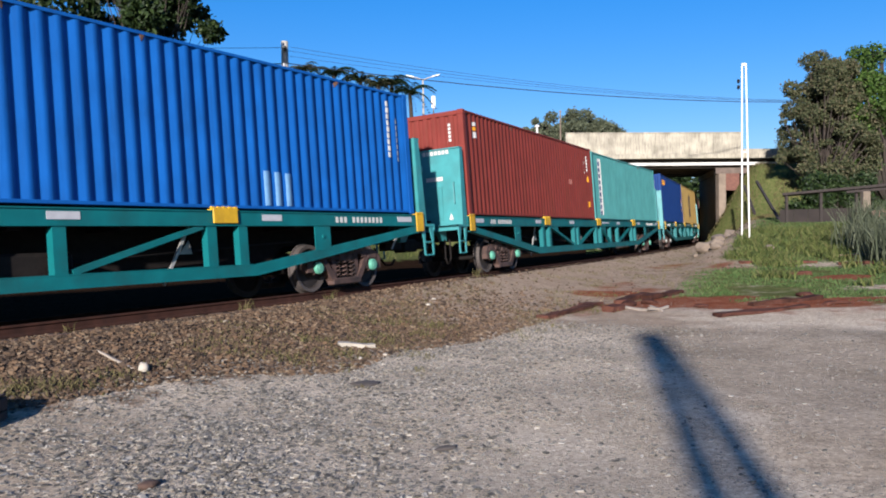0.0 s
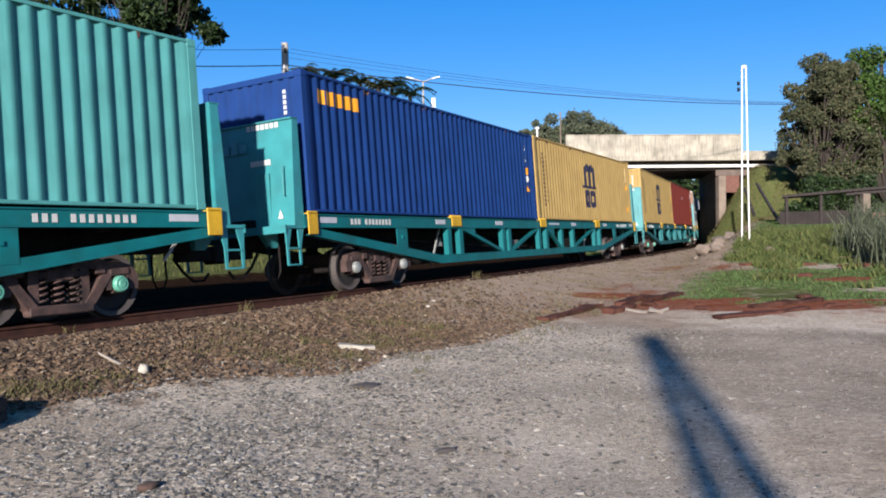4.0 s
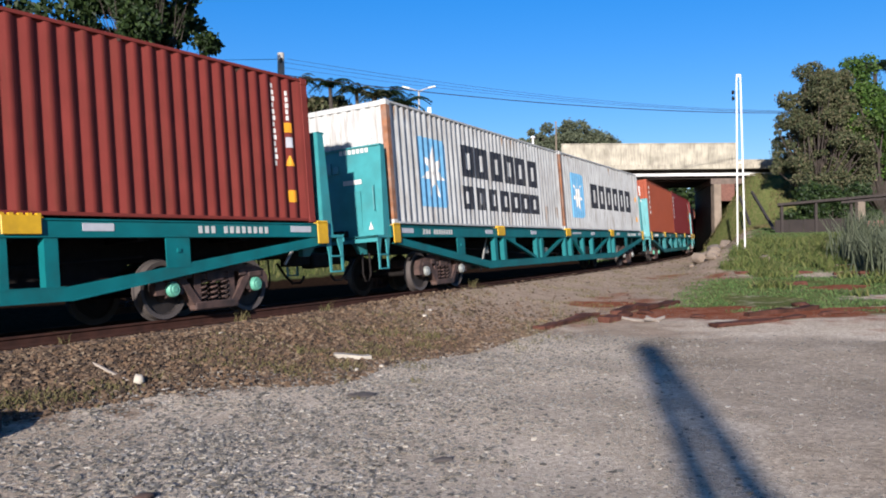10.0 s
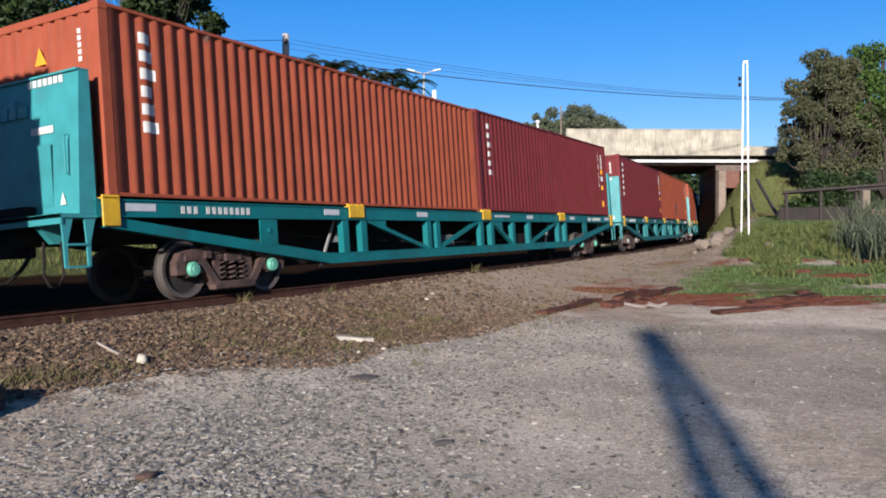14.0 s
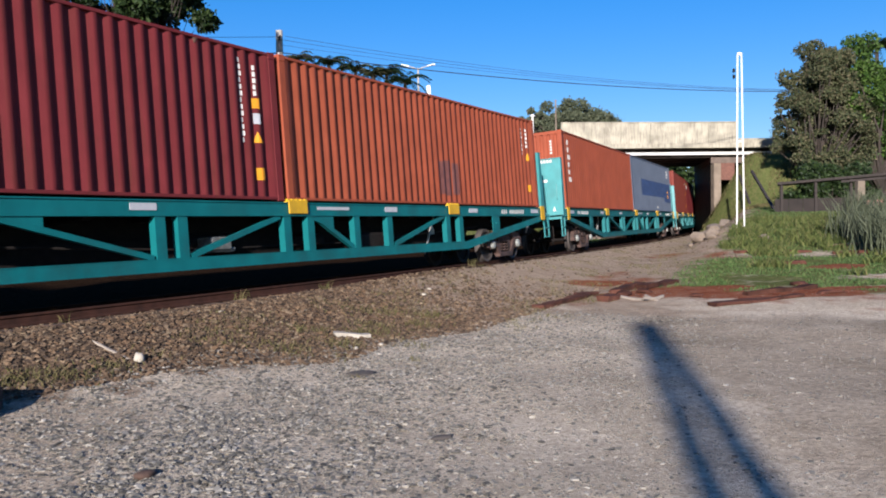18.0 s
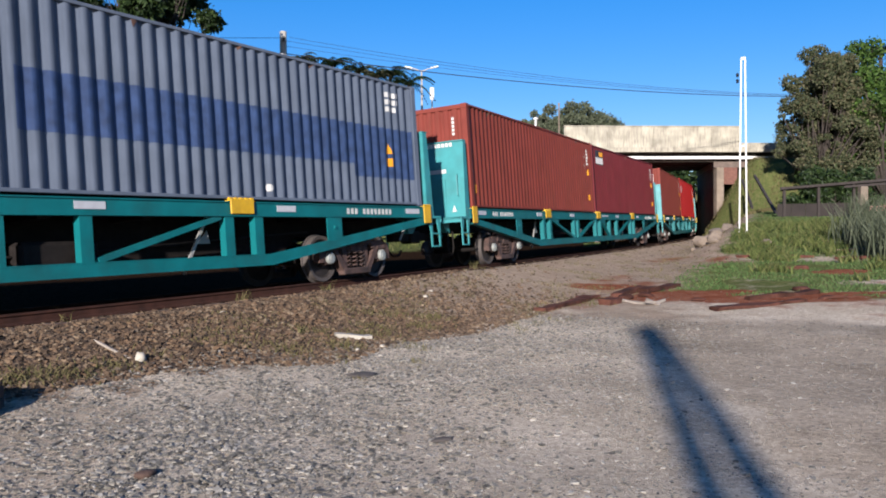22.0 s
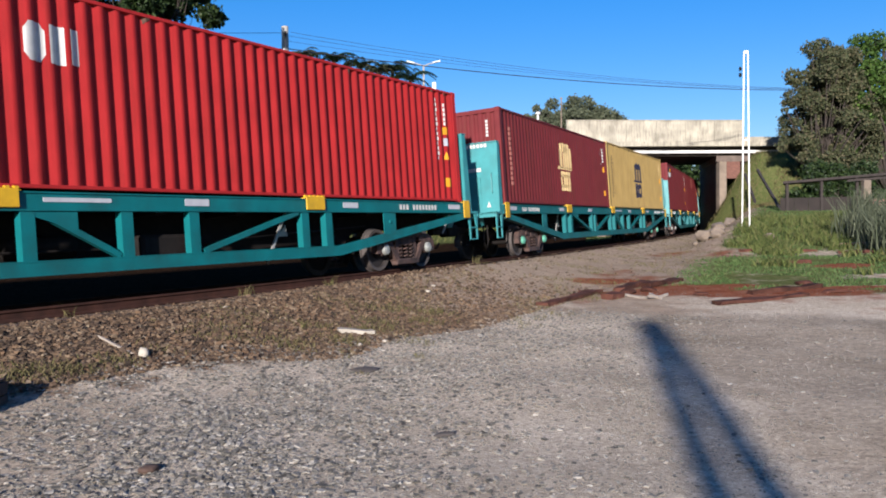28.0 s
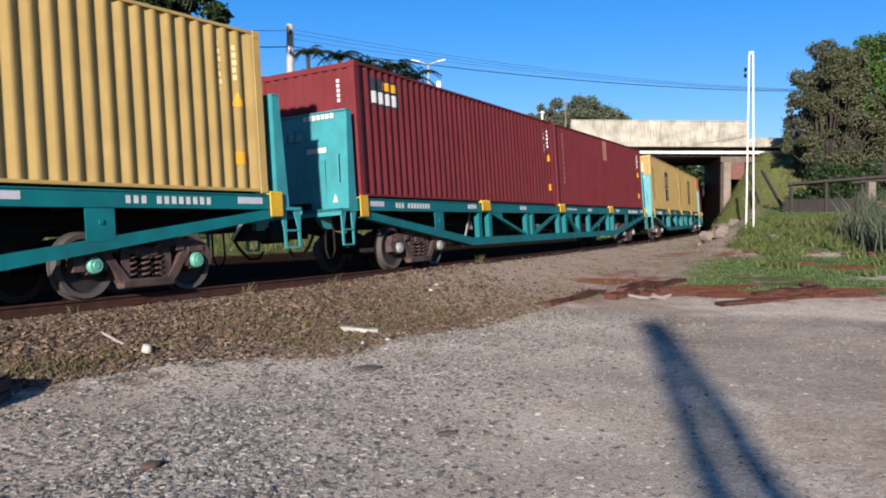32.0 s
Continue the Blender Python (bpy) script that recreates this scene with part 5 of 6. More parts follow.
def street_lamp(x, y, top):
    z = land(x, y)
    p = tagged(new("street_lamp"), "tall grey street lamp with two white heads", "street lamp")
    bm = bmesh.new()
    add_tube(bm, [(x, y, z - 0.2), (x, y, top - 0.2)], [0.12, 0.07], 10)
    part("column", bm, POLE_GREY, p)
    for e in (-1, 1):
        bm = bmesh.new()
        add_tube(bm, [(x, y, top - 0.3), (x + e * 0.5, y, top - 0.1), (x + e * 0.9, y, top)], [0.05, 0.045, 0.04], 8)
        part("arm", bm, POLE_GREY, p)
        bm = bmesh.new()
        add_bar(bm, (x + e * 0.75, y, top - 0.03), (x + e * 1.35, y, top + 0.10), 0.26, 0.10)
        part("lamp_head", bm, WHITEWASH, p)


street_lamp(-1.38, 66.0, 14.45)
sp = tagged(new("sign_pole"), "thin grey pole standing on the road bridge", "pole")
bm = bmesh.new()
add_tube(bm, [(9.3, 63.3, 7.35), (9.3, 63.3, 11.1)], [0.06, 0.05], 8)
part("shaft", bm, PIER, sp)
bm = bmesh.new()
add_box(bm, 9.22, 9.38, 63.26, 63.34, 11.0, 11.1)
part("cap", bm, PIER, sp)


pipe = tagged(new("vent_pipe"), "slim white capped pipe beyond the road bridge", "pipe")
bm = bmesh.new()
add_tube(bm, [(9.9, 83.7, land(9.9, 83.7) - 0.2), (9.9, 83.7, 12.5)], [0.11, 0.11], 8)
part("shaft", bm, WHITEWASH, pipe)
bm = bmesh.new()
add_tube(bm, [(9.9, 83.7, 12.5), (9.9, 83.7, 12.62), (9.9, 83.7, 12.72)], [0.26, 0.26, 0.12], 10)
part("cowl", bm, WHITEWASH, pipe)


sign = tagged(new("road_sign"), "narrow white signboard on a thin grey post", "sign")
bm = bmesh.new()
add_tube(bm, [(-0.56, 66.05, land(-0.56, 66.05)), (-0.56, 66.05, 12.9)], [0.06, 0.05], 8)
part("post", bm, POLE_GREY, sign)
bm = bmesh.new()
add_box(bm, -0.72, -0.40, 65.94, 65.99, 11.9, 12.85, 0.01)
part("board", bm, WHITEWASH, sign)


# ---- wall, fence and sheds at the foot of the trees ----
def on_wall(k, d=0.0):
    a, b = Vector((18.4, 44.3, 0)), Vector((24.6, 41.6, 0))
    v = a.lerp(b, k)
    n = Vector((b.y - a.y, a.x - b.x, 0)).normalized()
    return v + n * d


def build_wall():
    w = tagged(new("low_wall"), "low brown stained concrete wall under the trees", "wall")
    for i in range(5):
        bm = bmesh.new()
        a, b = on_wall(i * 0.104), on_wall(i * 0.104 + 0.102)
        za = land(a.x, a.y)
        add_bar(bm, (a.x, a.y, 2.14), (b.x, b.y, 2.13), 0.2, 1.06)
        part("wall_panel", bm, DAMP_CONCRETE, w)
    s = tagged(new("lean_to_shed"), "low open shed with a dark roof on thin posts", "shed")
    bm = bmesh.new()
    a, b = on_wall(0.48, 0.3), on_wall(1.3, 0.3)
    add_bar(bm, (a.x, a.y, 3.50), (b.x, b.y, 3.84), 0.14, 0.12)
    part("beam", bm, WOOD_DARK, s)
    bm = bmesh.new()
    a, b = on_wall(0.02, -0.9), on_wall(1.3, -0.9)
    add_bar(bm, (a.x, a.y, 3.50), (b.x, b.y, 4.02), 2.4, 0.13)
    part("roof", bm, WOOD_DARK, s)
    for k in (0.05, 0.30, 0.55):
        v = on_wall(k, 0.1)
        bm = bmesh.new()
        add_bar(bm, (v.x, v.y, 1.0), (v.x, v.y, 3.42 + 0.41 * k), 0.13, 0.13, up=(0, 1, 0))
        part("timber_post", bm, WOOD_DARK, s)
    for k in (0.61, 1.2):
        v = on_wall(k, 0.3)
        bm = bmesh.new()
        add_box(bm, v.x - 0.19, v.x + 0.19, v.y - 0.19, v.y + 0.19, 0.8, 3.5, 0.02)
        part("concrete_post", bm, PIER, s)
    bm = bmesh.new()
    a, b = on_wall(0.66, 0.0), on_wall(1.1, 0.0)
    add_bar(bm, (a.x, a.y, 2.35), (b.x, b.y, 2.35), 0.5, 0.28)
    part("stacked_board", bm, FADED_RED, s, "faded red boards")
    for a, b in (((21.6, 55.8, 4.9), (19.4, 46.6, 2.0)), ((20.8, 55.9, 4.6), (19.6, 51.0, 2.6))):
        bm = bmesh.new()
        add_bar(bm, a, b, 0.14, 0.14)
        tagged(new("stair_edge_beam", mesh_of(bm, "stair_edge_beam", WOOD_DARK)), "dark beam lying down the grass bank", "beam")


build_wall()


# ---- trees ----
LEAF_DARK = island_material("dark_tree_leaves", ((0.00629, 0.01581, 0.00425), (0.01156, 0.02635, 0.00629), (0.01844, 0.03689, 0.008415), (0.03162, 0.05534, 0.01266)), 0.6, 0.25)
LEAF_OLIVE = island_material("olive_tree_leaves", ((0.01954, 0.0279, 0.01224), (0.04464, 0.0558, 0.0234), (0.06974, 0.07812, 0.03628), (0.1116, 0.09486, 0.0558)), 0.7, 0.25)
LEAF_GREEN = island_material("fresh_tree_leaves", ((0.0155, 0.0403, 0.0062), (0.031, 0.0682, 0.0099), (0.0496, 0.0992, 0.0155), (0.0744, 0.124, 0.0248)), 0.6, 0.3)
LEAF_GREY = island_material("grey_green_tree_leaves", ((0.0465, 0.0589, 0.036), (0.0713, 0.0868, 0.0508), (0.1023, 0.1147, 0.0713)), 0.7, 0.25)
RNG = np.random.default_rng(5)


def leaf_mesh(name, centres, size, mat, stretch=1.6):
    n = len(centres)
    c = np.asarray(centres)
    a = RNG.normal(size=(n, 3))
    a /= np.linalg.norm(a, axis=1, keepdims=True)
    b = np.cross(a, RNG.normal(size=(n, 3)))
    b /= np.linalg.norm(b, axis=1, keepdims=True)
    s = size * RNG.uniform(0.6, 1.35, (n, 1))
    fold = np.cross(a, b) * s * 0.25
    v = np.stack([c - a * s * stretch / 2, c - b * s * 0.5 + fold, c + a * s * stretch / 2, c + b * s * 0.5 + fold], 1).reshape(-1, 3)
    f = np.arange(4 * n).reshape(n, 4)
    return raw(name, v.tolist(), f.tolist(), mat)


def crown_points(blobs, count, hollow=0.45):
    vol = np.array([b[3] ** 2 for b in blobs])
    pick = RNG.choice(len(blobs), count, p=vol / vol.sum())
    d = RNG.normal(size=(count, 3))
    d /= np.linalg.norm(d, axis=1, keepdims=True)
    r = np.minimum(RNG.uniform(hollow, 1.0, (count, 1)) + np.abs(RNG.normal(0, 0.13, (count, 1))), 1.5) * (1 + 0.18 * np.sin(7 * d[:, :1] + 5 * d[:, 1:2]) * np.cos(6 * d[:, 2:3]))
    bl = np.array(blobs)[pick]
    return bl[:, :3] + d * r * bl[:, 3:4] * np.array([1, 1, 0.8])


def tree(name, x, y, blobs, count, size, mat, trunk_r, label, fork=None, category="tree", extra=()):
    z = land(x, y)
    t = tagged(new(name), label, category)
    bm = bmesh.new()
    top = fork if fork else min(b[2] for b in blobs)
    add_tube(bm, [(x, y, z - 0.3), (x + 0.1, y, z + (top - z) * 0.5), (x, y + 0.1, top)], [trunk_r * 1.3, trunk_r, trunk_r * 0.8], 10)
    part("trunk", bm, BARK, t, flat=False)
    bm = bmesh.new()
    for b in blobs:
        m = Vector((x, y, top)).lerp(Vector(b[:3]), 0.5) + Vector((RNG.uniform(-0.4, 0.4), RNG.uniform(-0.4, 0.4), RNG.uniform(-0.2, 0.5)))
        add_tube(bm, [(x, y, top - 0.3), m, Vector(b[:3])], [trunk_r * 0.5, trunk_r * 0.3, trunk_r * 0.1], 6)
        for _ in range(4):
            d = Vector(RNG.normal(size=3)).normalized() * b[3] * 0.85
            add_tube(bm, [Vector(b[:3]), Vector(b[:3]) + d * 0.5 + Vector((0, 0, 0.1)), Vector(b[:3]) + d], [trunk_r * 0.12, trunk_r * 0.07, trunk_r * 0.03], 5)
    part("limb", bm, BARK, t, flat=False)
    ob = new("crown", leaf_mesh("crown", crown_points(blobs, count), size, mat))
    ob.parent = t
    return t


def blobs_in(cx, cy, cz, rx, ry, rz, n, low, high):
    out = []
    for _ in range(n):
        d = RNG.normal(size=3)
        d /= np.linalg.norm(d)
        k = RNG.uniform(0.35, 0.95)
        out.append((cx + d[0] * rx * k, cy + d[1] * ry * k, cz + d[2] * rz * k, RNG.uniform(low, high)))
    return out


tree("broadleaf_tree", -11.4, 32.6, blobs_in(-11.7, 33, 12.6, 3.5, 3.0, 4.4, 74, 0.4, 0.85), 27000, 0.15, LEAF_DARK, 0.07, "tall dark green broadleaf tree with an open crown", fork=6.0)
tree("broadleaf_tree", -17.6, 30.5, blobs_in(-17.6, 30.5, 9.0, 4.2, 3.5, 6.6, 56, 0.9, 1.7), 26000, 0.2, LEAF_DARK, 0.3, "dense dark green broadleaf tree behind the track", fork=5.0)
tree("broadleaf_tree", -13.4, 28.3, blobs_in(-13.4, 28.3, 5.4, 2.2, 1.8, 3.4, 30, 0.6, 1.1), 12000, 0.16, LEAF_DARK, 0.14, "dark green bushy tree behind the track", fork=2.6)
tree("broadleaf_tree", -25.0, 26.0, blobs_in(-25, 26, 9.0, 5, 4.5, 7.0, 26, 1.4, 2.3), 8000, 0.32, LEAF_DARK, 0.4, "dense dark green broadleaf tree behind the track", fork=5.0)
tree("broadleaf_tree", 16.6, 104.0, blobs_in(16.5, 104, 14.1, 7.0, 4.5, 2.9, 120, 0.45, 1.0), 24000, 0.22, LEAF_GREY, 0.4, "rounded grey-green tree behind the road bridge", fork=10.5)
tree("broadleaf_tree", 22.6, 106.0, blobs_in(22.2, 106, 13.2, 1.3, 1.6, 1.5, 22, 0.35, 0.7), 2600, 0.22, LEAF_GREY, 0.3, "small grey-green tree behind the road bridge", fork=10.5)
tree("broadleaf_tree", 26.2, 56.0, blobs_in(26.6, 56.0, 8.5, 3.7, 2.8, 5.5, 170, 0.22, 0.7) + blobs_in(27.0, 56.0, 5.6, 3.2, 2.2, 1.7, 24, 0.35, 0.8) + blobs_in(26.9, 56.0, 11.3, 2.0, 1.8, 1.7, 34, 0.4, 0.8), 64000, 0.12, LEAF_OLIVE, 0.16, "olive and brownish tree with a ragged crown on the bank", fork=3.6)
tree("bush", 24.4, 50.2, blobs_in(24.4, 50.2, 3.4, 3.2, 1.3, 1.3, 30, 0.4, 0.85), 9000, 0.15, LEAF_DARK, 0.06, "dark green bush growing behind the open shed", fork=2.6, category="bush")
tree("broadleaf_tree", 30.6, 55.8, blobs_in(29.9, 56.8, 8.8, 3.0, 2.6, 5.6, 64, 0.55, 1.1), 18000, 0.17, LEAF_GREEN, 0.24, "fresh green tree on the bank beside a shed", fork=3.4)
tree("broadleaf_tree", 35.3, 55.8, blobs_in(34.6, 55.8, 7.3, 3.2, 2.9, 4.7, 34, 0.8, 1.4), 9000, 0.2, LEAF_GREEN, 0.26, "fresh green tree on the bank beside a shed", fork=3.4)


def fronded_tree(x, y, z_top, reach, n, label, mat, category="palm", droop=0.9):
    """A slim trunk with long drooping fronds of narrow leaflets."""
    z = land(x, y)
    t = tagged(new("palm_tree"), label, category)
    bm = bmesh.new()
    add_tube(bm, [(x, y, z - 0.3), (x + 0.15, y, (z + z_top) / 2), (x, y, z_top)], [0.22, 0.17, 0.13], 9)
    part("trunk", bm, BARK, t, flat=False)
    v, f = [], []
    for i in range(n):
        a = i * 2.4 + RNG.uniform(-0.3, 0.3)
        lift = RNG.uniform(0.1, 1.0)
        last = None
        for k in range(15):
            u = k / 14
            r = reach * u * RNG.uniform(0.97, 1.03)
            p = np.array([x + math.cos(a) * r, y + math.sin(a) * r, z_top + reach * (lift * u - droop * u * u)])
            for e in (-1, 1):
                w = reach * 0.30 * (1 - 0.6 * u) * RNG.uniform(0.7, 1.1)
                side = np.array([-math.sin(a) * e, math.cos(a) * e, -0.55]) * w
                fwd = np.array([math.cos(a), math.sin(a), 0]) * reach * 0.045
                b = len(v)
                v += [(p - fwd).tolist(), (p + fwd).tolist(), (p + side + fwd * 2).tolist()]
                f.append((b, b + 1, b + 2))
    ob = new("crown", raw("crown", v, f, mat))
    ob.parent = t
    return t


fronded_tree(-10.3, 61.2, 14.3, 1.5, 22, "palm with a ragged olive green crown", LEAF_OLIVE)
fronded_tree(-8.0, 61.5, 14.0, 1.9, 18, "palm with a ragged dark green crown", LEAF_DARK)
fronded_tree(-6.1, 62.5, 13.7, 1.7, 24, "palm with a ragged olive green crown", LEAF_OLIVE)
fronded_tree(-3.7, 62.0, 13.3, 1.7, 34, "palm with a dense dark green crown", LEAF_DARK)
fronded_tree(-4.6, 60.5, 12.9, 1.3, 26, "palm with a short olive green crown", LEAF_OLIVE)
tree("broadleaf_tree", -9.0, 64.0, blobs_in(-8.8, 64, 11.9, 3.4, 2.0, 1.7, 26, 0.6, 1.0), 7000, 0.24, LEAF_OLIVE, 0.25, "olive green feathery tree on the road bank", fork=9.6)
fronded_tree(-2.3, 61.5, 12.5, 1.9, 16, "palm with a drooping dark green crown", LEAF_DARK)
tree("broadleaf_tree", 29.0, 104.0, blobs_in(29, 104, 6.5, 5.5, 4.5, 4.5, 30, 1.4, 2.2), 6000, 0.4, LEAF_DARK, 0.4, "dark green tree seen under the road bridge", fork=4.0)
fronded_tree(33.3, 61.5, 14.6, 2.0, 26, "palm rising above the trees on the bank", LEAF_DARK)


# ---- small things on the ground ----
def lump(bm, r, squash, seed, sides=2):
    made = bmesh.ops.create_icosphere(bm, subdivisions=sides, radius=1.0)
    for v in made["verts"]:
        k = 1 + 0.35 * noise.noise(v.co * 1.3 + Vector((seed * 3.1, 0, 0)))
        v.co = Vector((v.co.x * r[0] * k, v.co.y * r[1] * k, v.co.z * r[2] * k * squash))


def ground_stone(name, x, y, r, mat, label, turn=0.0, category="stone", sink=0.35, seed=1, flat=False):
    bm = bmesh.new()
    lump(bm, r, 1.0, seed)
    ob = new(name, mesh_of(bm, name, mat, flat))
    ob.matrix_basis = Matrix.Translation((x, y, land(x, y) + r[2] * (1 - sink))) @ Matrix.Rotation(turn, 4, "Z")
    return tagged(ob, label, category)


def loose_plank(x0, y0, x1, y1, w, h, mat, label, lift=0.0, name="old_sleeper", category="timber", tilt=0.0):
    bm = bmesh.new()
    a = Vector((x0, y0, land(x0, y0) + h * 0.42 + lift))
    b = Vector((x1, y1, land(x1, y1) + h * 0.42 + tilt))
    n = 9
    d = (b - a).normalized()
    side = Vector((-d.y, d.x, 0))
    rings = []
    for i in range(n):
        p = a.lerp(b, i / (n - 1))
        jag = 0.0 if 0 < i < n - 1 else 0.06
        ring = []
        for e, g in ((-1, -1), (1, -1), (1, 1), (-1, 1)):
            q = p + side * (e * w / 2) + Vector((0, 0, g * h / 2)) + d * random.uniform(-jag, jag)
            ring.append(bm.verts.new(q + Vector((noise.noise(q * 2.1), noise.noise(q * 2.3), noise.noise(q * 1.9))) * 0.05))
        rings.append(ring)
    for q, r in zip(rings, rings[1:]):
        for k in range(4):
            bm.faces.new((q[k], q[(k + 1) % 4], r[(k + 1) % 4], r[k]))
    bm.faces.new(rings[0][::-1])
    bm.faces.new(rings[-1])
    return tagged(new(name, mesh_of(bm, name, mat)), label, category, "old timbers at the yard's edge" if name == "old_sleeper" else "")


loose_plank(-1.50, 11.26, -1.04, 11.42, 0.17, 0.07, PALE_STONE, "broken pale slab lying on the gravel", 0.0, "pale_slab", "slab")
ground_stone("white_stone", -3.32, 8.93, (0.06, 0.055, 0.07), PALE_STONE, "small white stone at the ballast's edge", 0, "stone", 0.3, 3)
loose_plank(-3.92, 9.24, -3.48, 9.02, 0.03, 0.025, PALE_WOOD, "thin bare stick lying on the ballast", 0.07, "stick", "stick")
ground_stone("tar_patch", -0.88, 8.95, (0.17, 0.15, 0.022), DARK_STONE, "dark flat patch of dried tar on the gravel", 0.2, "tar patch", 0.3, 4)
ground_stone("dark_stone", 0.0, 6.2, (0.09, 0.05, 0.02), DARK_STONE, "small dark flat stone on the gravel", 0.5, "stone", 0.2, 5)
ground_stone("brown_stone", -1.98, 5.35, (0.08, 0.05, 0.03), WOOD_OLD, "small brown stone on the gravel", 0.9, "stone", 0.3, 8)
for x, y, r, k in ((-0.3, 15.4, 0.04, 6), (-0.2, 16.2, 0.035, 7), (1.25, 27.4, 0.06, 9), (-3.2, 11.9, 0.03, 10), (-1.1, 10.6, 0.03, 11), (-0.8, 10.9, 0.03, 12)):
    ground_stone("pale_stone", x, y, (r * 1.4, r, r * 0.7), PALE_STONE, "small pale stone on the ballast", k, "stone", 0.3, k)

crate = tagged(new("wooden_crate"), "low brown wooden crate standing on the gravel", "crate")
crate.matrix_basis = pose(-4.10, 6.84, land(-4.10, 6.84) - 0.06, 0, 0, 6)
for k in range(2):
    for e in (-1, 1):
        bm = bmesh.new()
        add_box(bm, -0.25, 0.25, e * 0.25 - 0.012, e * 0.25 + 0.012, 0.01 + k * 0.12, 0.115 + k * 0.12, 0.004)
        part("side_board", bm, WOOD_OLD, crate)
        bm = bmesh.new()
        add_box(bm, e * 0.262 - 0.012, e * 0.262 + 0.012, -0.26, 0.26, 0.01 + k * 0.12, 0.115 + k * 0.12, 0.004)
        part("end_board", bm, WOOD_OLD, crate)
bm = bmesh.new()
add_box(bm, -0.26, 0.26, -0.27, 0.27, 0.242, 0.26, 0.004)
part("lid", bm, WOOD_OLD, crate)

for a in ((1.85, 15.15, 3.3, 17.4, 0.26, 0.07), (5.0, 14.95, 7.1, 15.9, 0.27, 0.06), (6.2, 16.4, 8.0, 17.2, 0.2, 0.09), (3.25, 16.1, 3.55, 16.5, 0.26, 0.14),
          (3.8, 17.6, 4.7, 18.9, 0.24, 0.09), (4.5, 18.1, 5.6, 19.3, 0.26, 0.09)):
    loose_plank(*a, TIMBER_RED, "rotten red-brown railway sleeper lying on red earth")
for a in ((11.2, 27.0, 12.2, 26.6, 0.22, 0.08), (12.6, 25.9, 13.7, 25.6, 0.25, 0.09), (10.1, 27.6, 10.8, 27.1, 0.2, 0.1), (9.8, 23.3, 10.4, 23.0, 0.2, 0.1), (2.9, 17.1, 3.2, 17.7, 0.15, 0.07), (7.6, 16.1, 8.2, 16.3, 0.14, 0.05)):
    loose_plank(*a, TIMBER_RED, "broken piece of old timber lying among weeds", name="timber_piece")
for a in ((3.66, 16.6, 4.05, 15.9, 0.05, 0.05), (4.0, 15.8, 4.5, 16.3, 0.05, 0.05), (4.15, 16.4, 4.3, 15.9, 0.04, 0.04)):
    loose_plank(*a, PALE_WOOD, "bleached broken branch on the ground", 0.04, "broken_branch", "branch")
for x, y, r, k in ((3.9, 17.1, 0.16, 20), (4.4, 17.4, 0.14, 21), (5.2, 16.4, 0.10, 22), (7.9, 17.7, 0.16, 24)):
    ground_stone("earth_clod", x, y, (r * 1.5, r, r * 0.5), TIMBER_RED, "lump of red earth beside the old timbers", k, "earth clod", 0.55, k, True)
for x, y, r, k in ((18.3, 54.6, 0.5, 30), (17.6, 53.2, 0.4, 31), (18.7, 52.8, 0.55, 32), (16.9, 50.0, 0.35, 33), (19.3, 57.4, 0.5, 34), (16.1, 48.6, 0.3, 35), (17.2, 49.0, 0.45, 36), (10.75, 33.4, 0.42, 37), (11.15, 33.1, 0.34, 38), (11.5, 33.9, 0.42, 39), (10.9, 32.4, 0.24, 40), (11.9, 29.6, 0.2, 41), (10.2, 32.8, 0.16, 42)):
    ground_stone("rubble_block", x, y, (r, r * 0.7, r * 0.6), PIER, "broken concrete block at the bridge pier's foot", k, "rubble", 0.3, k, True)


# ---- loose stones and grass ----
CHIP_V = np.array([(x, y, z) for z in (-0.7, 0.7) for x, y in ((-0.8, -0.8), (0.8, -0.8), (0.8, 0.8), (-0.8, 0.8))])
CHIP_F = np.array(((3, 2, 1, 0), (4, 5, 6, 7), (0, 1, 5, 4), (1, 2, 6, 5), (2, 3, 7, 6), (3, 0, 4, 7)))


def scatter_stones(name, places, low, high, mat, label, flat=0.65, tip=0.7):
    n = len(places)
    s = low + (high - low) * RNG.random(n) ** 2.2
    j = RNG.uniform(0.35, 1.25, (n, len(CHIP_V), 3))
    ang = RNG.uniform(0, math.tau, n)
    sc = np.stack([s * RNG.uniform(0.8, 1.5, n), s, s * flat], 1)
    v = CHIP_V[None] * j * sc[:, None, :]
    k = RNG.uniform(-tip, tip, n)[:, None]
    v = np.stack([v[:, :, 0] * np.cos(k) - v[:, :, 2] * np.sin(k), v[:, :, 1], v[:, :, 0] * np.sin(k) + v[:, :, 2] * np.cos(k)], 2)
    c, d = np.cos(ang)[:, None], np.sin(ang)[:, None]
    v = np.stack([v[:, :, 0] * c - v[:, :, 1] * d, v[:, :, 0] * d + v[:, :, 1] * c, v[:, :, 2]], 2)
    v += np.asarray(places)[:, None, :] + np.array([0, 0, 0.15])[None, None] * s[:, None, None]
    f = CHIP_F[None] + (np.arange(n) * len(CHIP_V))[:, None, None]
    tagged(new(name, raw(name, v.reshape(-1, 3).tolist(), f.reshape(-1, 4).tolist(), mat)), label, "stones", kind="stuff")


